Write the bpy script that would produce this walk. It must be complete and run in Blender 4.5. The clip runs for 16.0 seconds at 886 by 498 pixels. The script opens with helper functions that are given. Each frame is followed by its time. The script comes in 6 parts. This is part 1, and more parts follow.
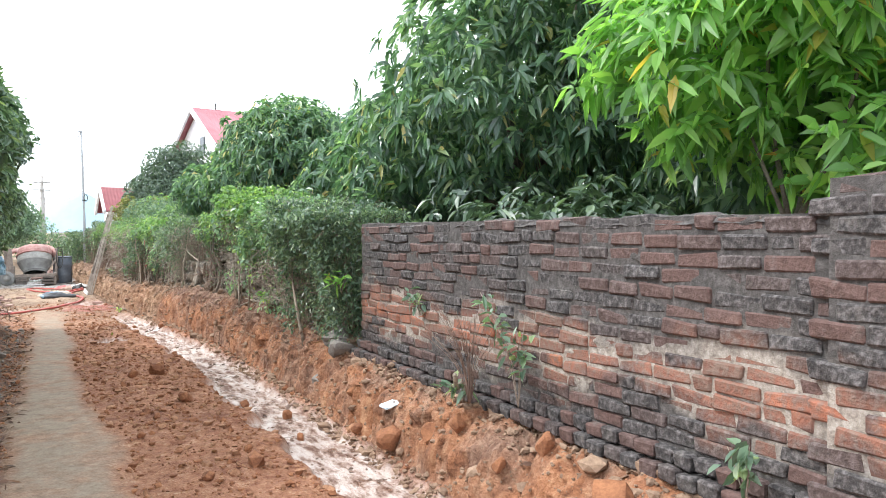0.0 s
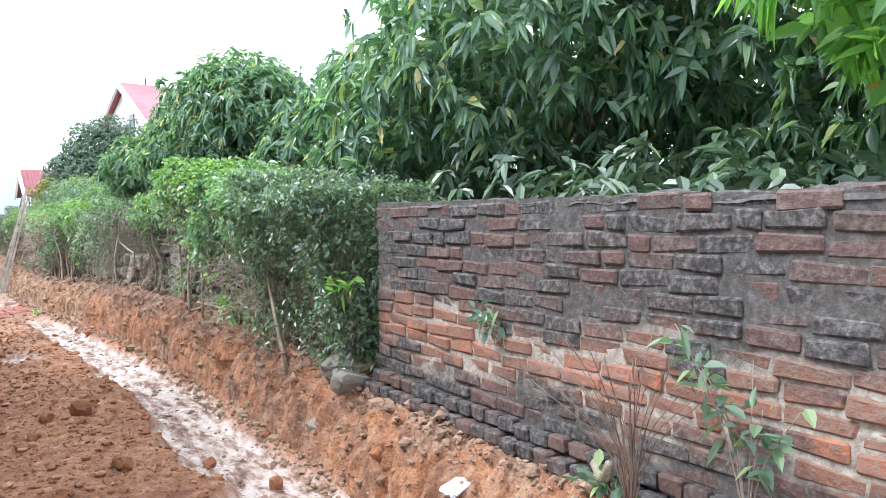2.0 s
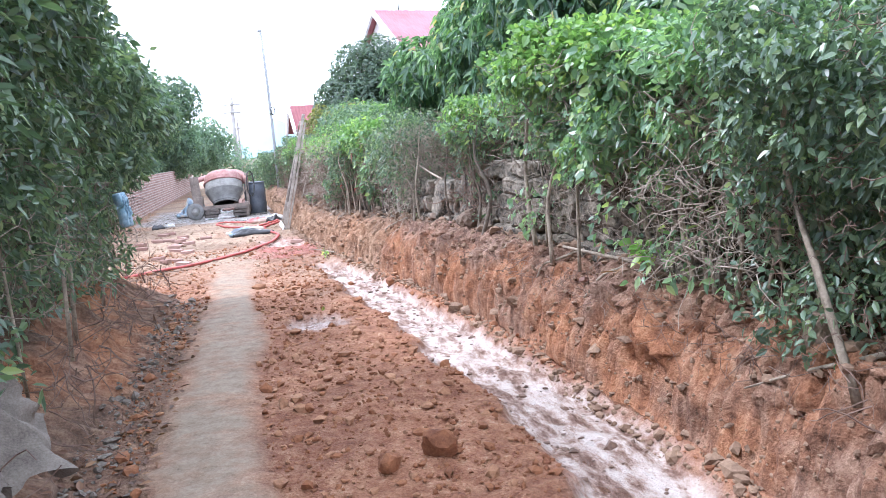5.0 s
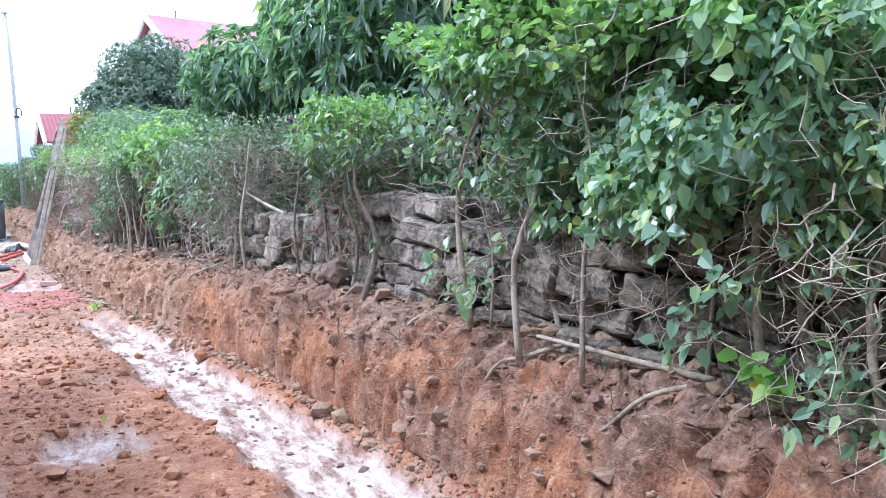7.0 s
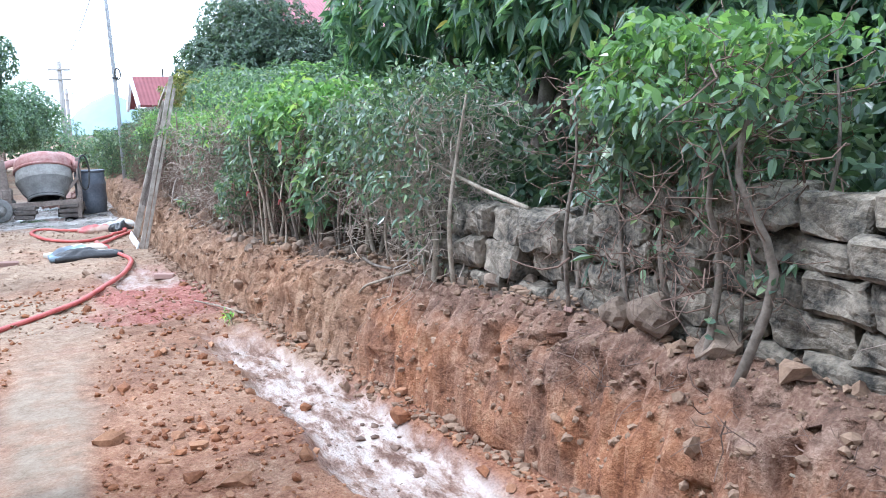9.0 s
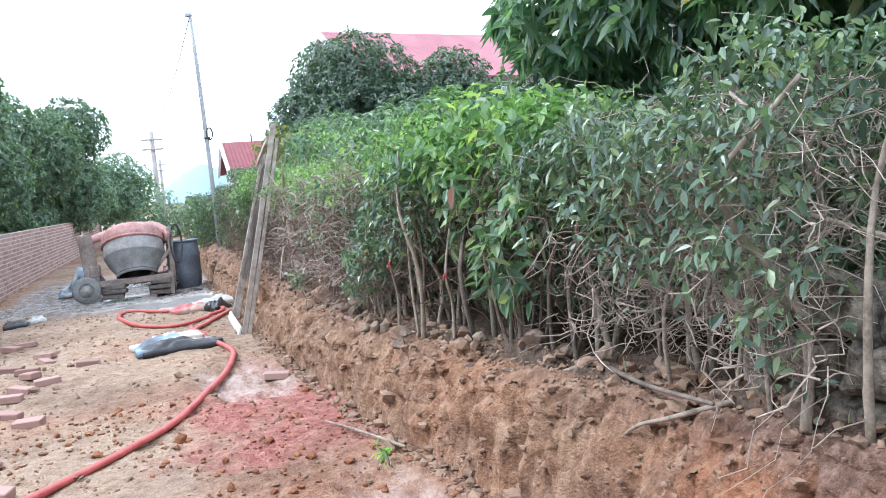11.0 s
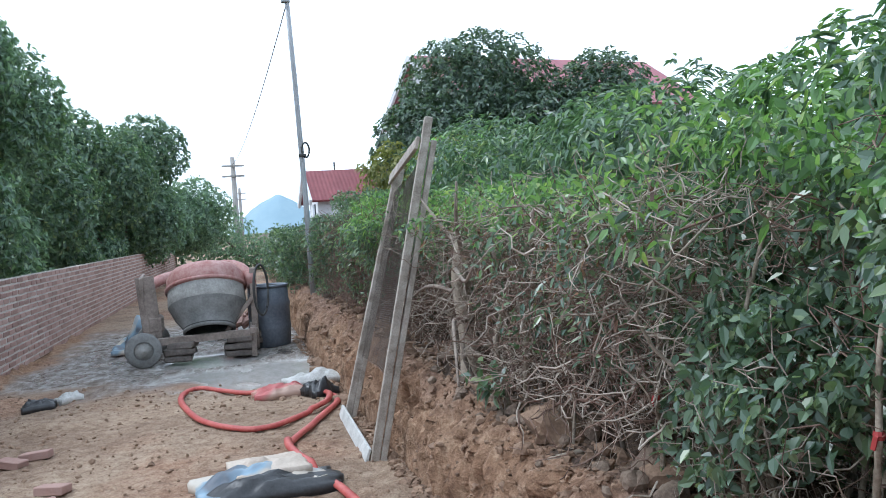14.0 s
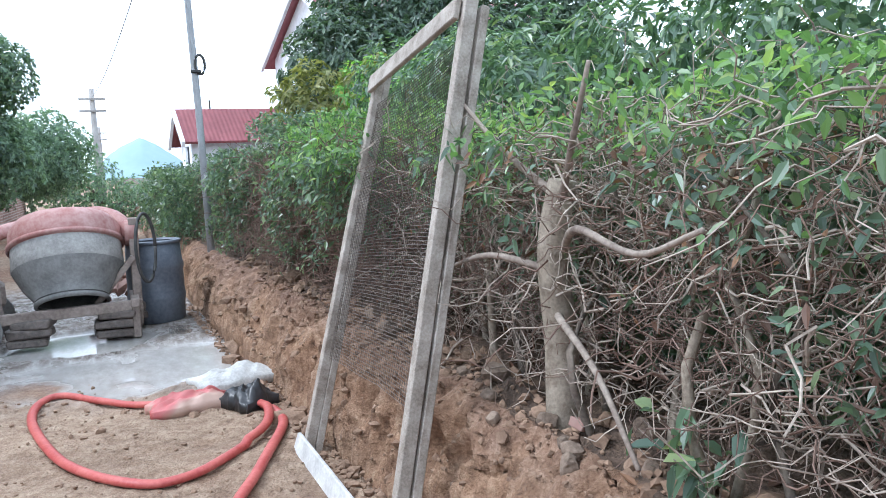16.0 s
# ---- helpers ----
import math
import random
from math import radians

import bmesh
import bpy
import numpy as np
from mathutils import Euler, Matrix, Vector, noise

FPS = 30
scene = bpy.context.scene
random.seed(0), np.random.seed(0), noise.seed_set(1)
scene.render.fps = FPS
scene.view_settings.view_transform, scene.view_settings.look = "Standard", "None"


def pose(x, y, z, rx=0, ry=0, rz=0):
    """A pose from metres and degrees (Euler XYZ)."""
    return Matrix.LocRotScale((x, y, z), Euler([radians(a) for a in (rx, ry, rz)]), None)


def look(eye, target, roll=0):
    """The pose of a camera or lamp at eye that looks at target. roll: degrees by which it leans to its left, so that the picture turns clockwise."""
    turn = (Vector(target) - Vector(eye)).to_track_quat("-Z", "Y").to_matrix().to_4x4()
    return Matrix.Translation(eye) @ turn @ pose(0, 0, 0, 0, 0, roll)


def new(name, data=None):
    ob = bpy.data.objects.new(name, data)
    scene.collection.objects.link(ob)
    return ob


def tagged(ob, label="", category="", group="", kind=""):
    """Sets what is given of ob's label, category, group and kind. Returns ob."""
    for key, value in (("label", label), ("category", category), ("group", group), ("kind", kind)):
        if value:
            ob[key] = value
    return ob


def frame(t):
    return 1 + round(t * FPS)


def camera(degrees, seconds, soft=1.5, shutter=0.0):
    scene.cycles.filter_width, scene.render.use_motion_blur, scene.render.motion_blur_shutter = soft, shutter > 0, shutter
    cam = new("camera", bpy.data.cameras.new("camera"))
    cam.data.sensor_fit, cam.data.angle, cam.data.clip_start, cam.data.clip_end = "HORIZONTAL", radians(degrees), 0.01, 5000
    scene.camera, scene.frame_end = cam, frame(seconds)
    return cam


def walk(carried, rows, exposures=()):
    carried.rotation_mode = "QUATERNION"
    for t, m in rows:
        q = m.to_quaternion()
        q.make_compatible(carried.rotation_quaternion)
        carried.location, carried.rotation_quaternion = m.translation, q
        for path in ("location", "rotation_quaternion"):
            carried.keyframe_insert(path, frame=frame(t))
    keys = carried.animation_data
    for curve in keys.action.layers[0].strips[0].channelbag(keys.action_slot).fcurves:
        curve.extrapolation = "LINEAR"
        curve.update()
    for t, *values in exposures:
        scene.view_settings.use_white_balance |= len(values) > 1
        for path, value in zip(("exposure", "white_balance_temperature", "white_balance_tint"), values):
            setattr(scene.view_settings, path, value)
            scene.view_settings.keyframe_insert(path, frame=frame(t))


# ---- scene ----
cam = camera(59.6, 16.0, soft=0.9)
METRES, EYE, TILT, LEAN, TURN = 17.0, 1.45, -1.3, 0.0, -26.9
ROWS = [
    (0.0, 0.0, 0.0, 0.0, 0.0, 0.0, -0.0),
    (0.5, -0.0103, 0.0253, -0.002, -0.48, -0.72, 0.08),
    (1.0, -0.0204, 0.0575, 0.0005, -2.96, -0.6, -0.23),
    (1.5, -0.0315, 0.0874, 0.003, -5.3, -0.6, -0.29),
    (2.0, -0.0391, 0.117, 0.0034, -4.49, -1.49, 0.94),
    (2.5, -0.0514, 0.1439, 0.0017, -1.25, -2.93, 2.1),
    (3.0, -0.0644, 0.1692, 0.0015, 9.07, -3.35, 5.39),
    (5.5, -0.1363, 0.3084, -0.0025, 9.88, -6.74, 3.06),
    (6.0, -0.1493, 0.3371, 0.0008, 4.58, -4.54, 1.72),
    (6.5, -0.1622, 0.3633, 0.0013, -5.84, -4.12, 1.6),
    (7.0, -0.1792, 0.3937, 0.0003, -3.48, -4.96, 0.87),
    (7.5, -0.1961, 0.4199, 0.0002, 2.12, -6.3, 1.95),
    (8.0, -0.2106, 0.4471, -0.0003, 2.13, -8.32, 2.27),
    (10.5, -0.2788, 0.5874, 0.0082, 2.74, -3.01, 2.71),
    (11.0, -0.2935, 0.6148, 0.0064, 7.91, -3.74, 4.66),
    (11.5, -0.3071, 0.6412, 0.0085, 6.44, -6.74, 3.7),
    (12.0, -0.3197, 0.6712, 0.0093, 6.3, -8.05, 3.09),
    (12.5, -0.3373, 0.6968, 0.011, 11.07, -5.97, 3.22),
    (13.0, -0.3524, 0.7209, 0.0135, 12.95, -3.22, 3.7),
    (13.5, -0.3694, 0.7524, 0.0149, 16.18, -0.34, 3.77),
    (14.0, -0.3848, 0.7803, 0.0138, 13.09, -0.85, 3.45),
    (14.5, -0.3973, 0.8085, 0.0141, 10.62, -2.85, 3.06),
    (15.0, -0.4166, 0.8345, 0.013, 7.62, -4.87, 1.33),
    (15.5, -0.4309, 0.8601, 0.0126, 3.94, -6.24, 1.39),
    (16.0, -0.4493, 0.8862, 0.0126, 3.82, -5.04, 2.56),
]
PATH = [(t, pose(0, 0, EYE, TILT, LEAN, TURN) @ pose(METRES * x, METRES * y, METRES * z, 90 + pitch, roll, yaw)) for t, x, y, z, yaw, pitch, roll in ROWS]
PATH += [
    (3.2, look((0.279, 3.239, 1.447), (0.684, 5.191, 1.285), -5.1)),
    (5.3, look((0.295, 5.510, 1.295), (0.787, 7.428, 1.016), -3.7)),
    (8.2, look((0.243, 8.637, 1.295), (1.042, 10.438, 0.954), -1.8)),
    (10.3, look((0.287, 10.834, 1.389), (1.147, 12.631, 1.220), -1.6)),
]
EXPOSURES = [(0.0, 0.69, 6180, 10), (1.5, 0.89, 5880, 10), (3.0, 0.94, 5780, 12), (5.5, 0.92, 5380, 18), (6.5, 0.80, 5180, 16), (7.0, 0.93, 5180, 17), (7.5, 0.82, 5180, 16), (8.0, 0.62, 5280, 14),
             (10.5, 0.70, 5280, 10), (11.0, 0.56, 5540, 12), (11.5, 0.40, 5540, 13), (12.5, 0.51, 5540, 13), (13.5, 0.14, 5540, 10), (14.0, -0.22, 5440, 8), (14.5, -0.28, 5540, 9), (15.0, -0.07, 5540, 9), (16.0, 0.26, 5440, 10)]
walk(cam, sorted(PATH, key=lambda row: row[0]), EXPOSURES)

# ---- world and light ----
world = bpy.data.worlds.new("sky")
scene.world = world
world.use_nodes = True
wt = world.node_tree
wt.nodes.clear()
sky = wt.nodes.new("ShaderNodeTexSky")
sky.sky_type, sky.sun_disc = "NISHITA", False
sky.sun_elevation, sky.sun_rotation = radians(54), radians(-74)
sky.air_density, sky.dust_density, sky.ozone_density = 1.0, 4.0, 1.0
cloud_noise = wt.nodes.new("ShaderNodeTexNoise")
cloud_noise.inputs["Scale"].default_value, cloud_noise.inputs["Detail"].default_value = 1.6, 4.0
cloud_ramp = wt.nodes.new("ShaderNodeValToRGB")
cloud_ramp.color_ramp.elements[0].position, cloud_ramp.color_ramp.elements[1].position = 0.25, 0.6
cloud_ramp.color_ramp.elements[0].color = (0.72, 0.72, 0.72, 1)
cloud_ramp.color_ramp.elements[1].color = (0.97, 0.97, 0.97, 1)
cloud_mix = wt.nodes.new("ShaderNodeMix")
cloud_mix.data_type = "RGBA"
cloud_mix.inputs["B"].default_value = (18.5, 19.4, 20.2, 1)
sky_back = wt.nodes.new("ShaderNodeBackground")
sky_back.inputs["Strength"].default_value = 0.1
sky_out = wt.nodes.new("ShaderNodeOutputWorld")
wt.links.new(cloud_noise.outputs["Fac"], cloud_ramp.inputs["Fac"])
wt.links.new(cloud_ramp.outputs["Color"], cloud_mix.inputs["Factor"])
wt.links.new(sky.outputs["Color"], cloud_mix.inputs["A"])
wt.links.new(cloud_mix.outputs["Result"], sky_back.inputs["Color"])
wt.links.new(sky_back.outputs["Background"], sky_out.inputs["Surface"])
sun = new("sun", bpy.data.lights.new("sun", "SUN"))
sun.data.energy, sun.data.angle, sun.data.color = 2.2, radians(11), (1.0, 0.96, 0.9)
sun.matrix_world = look((-14, 4, 20), (0, 0, 0))


# ---- number helpers ----
rng = np.random.default_rng(7)


def hash2(ix, iy, s):
    v = np.sin(ix * 127.1 + iy * 311.7 + s * 74.7) * 43758.5453
    return v - np.floor(v)


def vnoise(x, y, s=0):
    x, y = np.asarray(x, float), np.asarray(y, float)
    ix, iy = np.floor(x), np.floor(y)
    fx, fy = x - ix, y - iy
    fx, fy = fx * fx * (3 - 2 * fx), fy * fy * (3 - 2 * fy)
    a, b = hash2(ix, iy, s), hash2(ix + 1, iy, s)
    c, d = hash2(ix, iy + 1, s), hash2(ix + 1, iy + 1, s)
    return (a * (1 - fx) + b * fx) * (1 - fy) + (c * (1 - fx) + d * fx) * fy


def fbm(x, y, s=0, octaves=4):
    total, amp = 0.0, 0.5
    for k in range(octaves):
        total = total + amp * (vnoise(x * 2 ** k, y * 2 ** k, s + 13 * k) - 0.5)
        amp *= 0.55
    return total * 2


def smooth(e0, e1, x):
    q = np.clip((x - e0) / (e1 - e0), 0, 1)
    return q * q * (3 - 2 * q)


def unit(v):
    return v / np.maximum(np.linalg.norm(v, axis=-1, keepdims=True), 1e-9)


# ---- mesh helpers ----
def mesh_np(name, V, F, mat, parent=None, smooth_faces=False, label=""):
    """One mesh object from arrays of points and of faces that all have the same number of corners."""
    me = bpy.data.meshes.new(name)
    n, k = F.shape
    me.vertices.add(len(V))
    me.vertices.foreach_set("co", np.ascontiguousarray(V, dtype=np.float32).ravel())
    me.loops.add(n * k)
    me.loops.foreach_set("vertex_index", np.ascontiguousarray(F, dtype=np.int32).ravel())
    me.polygons.add(n)
    me.polygons.foreach_set("loop_start", np.arange(0, n * k, k, dtype=np.int32))
    me.polygons.foreach_set("use_smooth", np.full(n, smooth_faces))
    me.update()
    me.materials.append(mat)
    ob = new(name, me)
    if parent:
        ob.parent = parent
    if label:
        ob["label"] = label
    return ob


def part(name, bm, mat, parent=None, label="", shade=False):
    me = bpy.data.meshes.new(name)
    for f in bm.faces:
        f.smooth = shade
    bm.to_mesh(me)
    bm.free()
    me.materials.append(mat)
    ob = new(name, me)
    if parent:
        ob.parent = parent
    if label:
        ob["label"] = label
    return ob


def thing(name, label, category, place=(0, 0, 0), group="", kind=""):
    ob = new(name)
    ob.location = place
    ob.empty_display_size = 0.1
    return tagged(ob, label, category, group, kind)


def box(bm, size, at=(0, 0, 0), turn=(0, 0, 0), bevel=0.0, jitter=0.0):
    """A box with bevelled edges added to bm; size in metres, at its centre."""
    made = bmesh.ops.create_cube(bm, size=1.0)["verts"]
    for v in made:
        v.co = Vector([v.co[i] * size[i] + random.uniform(-jitter, jitter) for i in range(3)])
    if bevel:
        edges = list({e for v in made for e in v.link_edges})
        made = [v for v in bmesh.ops.bevel(bm, geom=edges, offset=bevel, segments=1, affect="EDGES", profile=0.5)["verts"]]
    m = pose(*at, *turn)
    for v in made:
        v.co = m @ v.co
    return made


def lathe(bm, profile, segments=32, m=None, closed=False):
    """A turned shape round z from (radius, height) pairs."""
    rings = []
    for r, z in profile:
        ring = []
        for i in range(segments):
            a = 2 * math.pi * i / segments
            co = Vector((r * math.cos(a), r * math.sin(a), z))
            ring.append(bm.verts.new(m @ co if m else co))
        rings.append(ring)
    for a, b in zip(rings, rings[1:]):
        for i in range(segments):
            j = (i + 1) % segments
            bm.faces.new((a[i], a[j], b[j], b[i]))
    if closed:
        bm.faces.new(list(reversed(rings[0])))
        bm.faces.new(rings[-1])


def pipe(bm, pts, r, k=8, flat=1.0):
    """A round tube along points, capped at both ends; flat below 1 squashes it."""
    P = [Vector(p) for p in pts]
    rings = []
    up = Vector((0, 0, 1))
    for i, p in enumerate(P):
        d = (P[min(i + 1, len(P) - 1)] - P[max(i - 1, 0)]).normalized()
        ref = up if abs(d.z) < 0.9 else Vector((1, 0, 0))
        s = d.cross(ref).normalized()
        n = s.cross(d).normalized()
        rr = r[i] if isinstance(r, (list, tuple)) else r
        rings.append([bm.verts.new(p + s * (math.cos(2 * math.pi * j / k) * rr) + n * (math.sin(2 * math.pi * j / k) * rr * flat)) for j in range(k)])
    for a, b in zip(rings, rings[1:]):
        for j in range(k):
            q = (j + 1) % k
            bm.faces.new((a[j], a[q], b[q], b[j]))
    bm.faces.new(list(reversed(rings[0])))
    bm.faces.new(rings[-1])


def smooth_path(pts, n=8):
    """A smooth line through the points."""
    P = [np.array(p, float) for p in pts]
    P = [2 * P[0] - P[1]] + P + [2 * P[-1] - P[-2]]
    out = []
    for i in range(1, len(P) - 2):
        for q in range(n):
            u = q / n
            a, b, c, d = P[i - 1], P[i], P[i + 1], P[i + 2]
            out.append(0.5 * (2 * b + (c - a) * u + (2 * a - 5 * b + 4 * c - d) * u * u + (3 * b - a - 3 * c + d) * u ** 3))
    out.append(P[-2])
    return [tuple(p) for p in out]


def tubes(P, R, k=4):
    """Tubes along many lines at once: P (n, m, 3), R (n, m)."""
    n, m, _ = P.shape
    T = unit(np.gradient(P, axis=1))
    ref = np.where(np.abs(T[..., 2:3]) < 0.85, np.array([0, 0, 1.0]), np.array([1.0, 0, 0]))
    S = unit(np.cross(T, ref))
    U = np.cross(S, T)
    a = np.arange(k) * 2 * np.pi / k
    V = P[:, :, None] + R[:, :, None, None] * (np.cos(a)[None, None, :, None] * S[:, :, None] + np.sin(a)[None, None, :, None] * U[:, :, None])
    base = (np.arange(n) * m * k)[:, None, None] + (np.arange(m - 1) * k)[None, :, None] + np.arange(k)[None, None, :]
    nxt = (np.arange(n) * m * k)[:, None, None] + (np.arange(m - 1) * k)[None, :, None] + ((np.arange(k) + 1) % k)[None, None, :]
    F = np.stack([base, nxt, nxt + k, base + k], -1).reshape(-1, 4)
    return V.reshape(-1, 3), F


def leaf_arrays(P, D, N, L, W, droop=0.25):
    """Folded, pointed leaves: base P, direction D, face normal N, length L, width W."""
    n = len(P)
    D = unit(D)
    S = unit(np.cross(D, N))
    U = np.cross(S, D)
    L, W = np.broadcast_to(L, n)[:, None], np.broadcast_to(W, n)[:, None]
    drop = np.array([0, 0, 1.0]) * L * droop
    pts = [P,
           P + D * L * 0.3 + S * W * 0.48 + U * W * 0.14 - drop * 0.1,
           P + D * L * 0.65 + S * W * 0.4 + U * W * 0.1 - drop * 0.42,
           P + D * L - drop,
           P + D * L * 0.65 - S * W * 0.4 + U * W * 0.1 - drop * 0.42,
           P + D * L * 0.3 - S * W * 0.48 + U * W * 0.14 - drop * 0.1]
    V = np.stack(pts, 1).reshape(-1, 3)
    b = np.arange(n)[:, None] * 6
    F = np.concatenate([b + np.array([[0, 1, 2, 3]]), b + np.array([[0, 3, 4, 5]])], 0)
    return V, F


def sphere_dirs(n):
    return unit(rng.normal(size=(n, 3)))


# ---- materials ----
def nd(m, kind, **inputs):
    t = m.node_tree
    x = t.nodes.new(kind)
    for key, v in inputs.items():
        sock = x.inputs[int(key[1:])] if key[0] == "i" and key[1:].isdigit() else x.inputs[key.replace("_", " ")]
        if isinstance(v, bpy.types.NodeSocket):
            t.links.new(v, sock)
        else:
            sock.default_value = v
    return x


def material(name):
    m = bpy.data.materials.new(name)
    m.use_nodes = True
    return m, m.node_tree.nodes["Principled BSDF"]


def link(m, a, b):
    m.node_tree.links.new(a, b)


def where(m, world_space=False):
    return nd(m, "ShaderNodeNewGeometry").outputs["Position"] if world_space else nd(m, "ShaderNodeTexCoord").outputs["Object"]


def speckle(m, vec, scale, detail=5.0, rough=0.6):
    return nd(m, "ShaderNodeTexNoise", Vector=vec, Scale=scale, Detail=detail, Roughness=rough).outputs["Fac"]


def ramp(m, fac, stops):
    x = nd(m, "ShaderNodeValToRGB", Fac=fac)
    el = x.color_ramp.elements
    while len(el) < len(stops):
        el.new(0.5)
    for e, (p, c) in zip(el, stops):
        e.position, e.color = p, (*c, 1) if len(c) == 3 else c
    return x.outputs["Color"]


def mixc(m, fac, a, b, mode="MIX"):
    x = nd(m, "ShaderNodeMix")
    x.data_type, x.blend_type = "RGBA", mode
    for sock, v in ((x.inputs[0], fac), (x.inputs[6], a), (x.inputs[7], b)):
        if isinstance(v, bpy.types.NodeSocket):
            link(m, v, sock)
        else:
            sock.default_value = (*v, 1) if isinstance(v, tuple) and len(v) == 3 else v
    return x.outputs[2]


def calc(m, op, a, b=0.5, c=0.5):
    x = nd(m, "ShaderNodeMath")
    x.operation = op
    for sock, v in zip(x.inputs, (a, b, c)):
        if isinstance(v, bpy.types.NodeSocket):
            link(m, v, sock)
        else:
            sock.default_value = v
    return x.outputs[0]


def bump(m, bsdf, height, strength=0.4, distance=0.02):
    x = nd(m, "ShaderNodeBump", Height=height, Strength=strength, Distance=distance)
    link(m, x.outputs["Normal"], bsdf.inputs["Normal"])


def plain(name, dark, light, scale=6.0, rough=0.8, metal=0.0, fine=60.0, relief=0.3, world_space=False, dist=0.01, spread=(0.35, 0.65)):
    """A surface of two tones at two scales with fine relief."""
    m, b = material(name)
    v = where(m, world_space)
    n1, n2 = speckle(m, v, scale), speckle(m, v, fine, 3.0)
    f = calc(m, "ADD", calc(m, "MULTIPLY", n1, 0.65), calc(m, "MULTIPLY", n2, 0.35))
    link(m, ramp(m, f, [(spread[0], dark), (spread[1], light)]), b.inputs["Base Color"])
    link(m, calc(m, "MULTIPLY_ADD", n1, 0.25, rough - 0.12), b.inputs["Roughness"])
    b.inputs["Metallic"].default_value = metal
    bump(m, b, f, relief, dist)
    return m


def leaf_material(name, stops, gloss=0.42, thin=0.35, grey=0.28, lift=1.2):
    """Leaves whose tone varies leaf by leaf, let some light through and shine a little."""
    m, b = material(name)
    rand = nd(m, "ShaderNodeNewGeometry").outputs["Random Per Island"]
    soft_stops = []
    for p, (r, g, b_) in stops:
        lum = 0.3 * r + 0.6 * g + 0.1 * b_
        soft_stops.append((p, tuple(lift * (c * (1 - grey) + lum * grey) for c in (r, g, b_))))
    col = ramp(m, rand, soft_stops)
    patch = speckle(m, where(m, True), 1.3, 3.0)
    col = mixc(m, calc(m, "MULTIPLY_ADD", patch, 0.9, -0.1), mixc(m, 1.0, col, (0.7, 0.72, 0.75), "MULTIPLY"), col)
    link(m, col, b.inputs["Base Color"])
    b.inputs["Roughness"].default_value = gloss
    b.inputs["Specular IOR Level"].default_value = 0.85
    tr = nd(m, "ShaderNodeBsdfTranslucent", Color=mixc(m, 1.0, col, (1.25, 1.35, 0.7), "MULTIPLY"))
    mx = nd(m, "ShaderNodeMixShader", i0=thin)
    link(m, b.outputs[0], mx.inputs[1])
    link(m, tr.outputs[0], mx.inputs[2])
    out = m.node_tree.nodes["Material Output"]
    link(m, mx.outputs[0], out.inputs["Surface"])
    return m


LEAF_MANGO = leaf_material("mango_leaf", [(0, (0.035, 0.085, 0.05)), (0.45, (0.065, 0.14, 0.075)), (0.8, (0.105, 0.19, 0.095)), (0.97, (0.17, 0.27, 0.1)), (1, (0.34, 0.26, 0.06))], 0.3, 0.5, 0.22, 1.95)
LEAF_HEDGE = leaf_material("hedge_leaf", [(0, (0.05, 0.09, 0.055)), (0.5, (0.095, 0.165, 0.095)), (0.85, (0.15, 0.23, 0.115)), (1, (0.24, 0.31, 0.14))], 0.34, 0.36, 0.16, 1.42)
LEAF_VINE = leaf_material("vine_leaf", [(0, (0.06, 0.13, 0.075)), (0.5, (0.105, 0.215, 0.11)), (0.88, (0.17, 0.3, 0.125)), (1, (0.32, 0.42, 0.12))], 0.38, 0.38)
LEAF_BRIGHT = leaf_material("bright_leaf", [(0, (0.09, 0.2, 0.05)), (0.5, (0.17, 0.34, 0.08)), (0.9, (0.26, 0.45, 0.1)), (0.97, (0.33, 0.46, 0.1)), (1, (0.46, 0.28, 0.05))], 0.36, 0.55, 0.05, 1.6)
LEAF_YELLOW = leaf_material("yellow_leaf", [(0, (0.18, 0.21, 0.06)), (0.5, (0.3, 0.31, 0.09)), (1, (0.44, 0.41, 0.11))], 0.5, 0.42, 0.1, 1.0)
LEAF_FAR = leaf_material("longan_leaf", [(0, (0.045, 0.095, 0.06)), (0.5, (0.08, 0.155, 0.085)), (0.9, (0.13, 0.22, 0.105)), (1, (0.19, 0.29, 0.12))], 0.38, 0.36)
LEAF_IVY = leaf_material("ivy_leaf", [(0, (0.11, 0.2, 0.12)), (0.5, (0.19, 0.33, 0.19)), (0.88, (0.27, 0.41, 0.19)), (1, (0.42, 0.5, 0.17))], 0.32, 0.45, 0.12, 1.3)
LEAF_LIME = leaf_material("lime_leaf", [(0, (0.08, 0.16, 0.06)), (0.4, (0.14, 0.27, 0.085)), (0.85, (0.23, 0.38, 0.11)), (1, (0.36, 0.46, 0.13))], 0.36, 0.48, 0.1, 1.3)
# lighter, greyer leaf for distant trees, with the haze mixed into its colour
LEAF_HAZE = leaf_material("far_haze_leaf", [(0, (0.07, 0.125, 0.085)), (0.5, (0.115, 0.2, 0.125)), (0.9, (0.17, 0.27, 0.15)), (1, (0.24, 0.34, 0.17))], 0.4, 0.42, 0.22, 1.7)
LEAF_DRY = leaf_material("dry_leaf", [(0, (0.1, 0.05, 0.03)), (0.6, (0.22, 0.1, 0.05)), (1, (0.36, 0.19, 0.09))], 0.7, 0.2, 0.0, 1.0)
BARK = plain("bark", (0.07, 0.055, 0.042), (0.24, 0.2, 0.16), 9, 0.9, fine=70, relief=0.6)
BARK_PALE = plain("pale_bark", (0.16, 0.125, 0.09), (0.42, 0.36, 0.28), 14, 0.85, fine=90, relief=0.5)
TWIG = plain("twig", (0.13, 0.095, 0.075), (0.38, 0.32, 0.26), 5, 0.85, fine=60, relief=0.3)
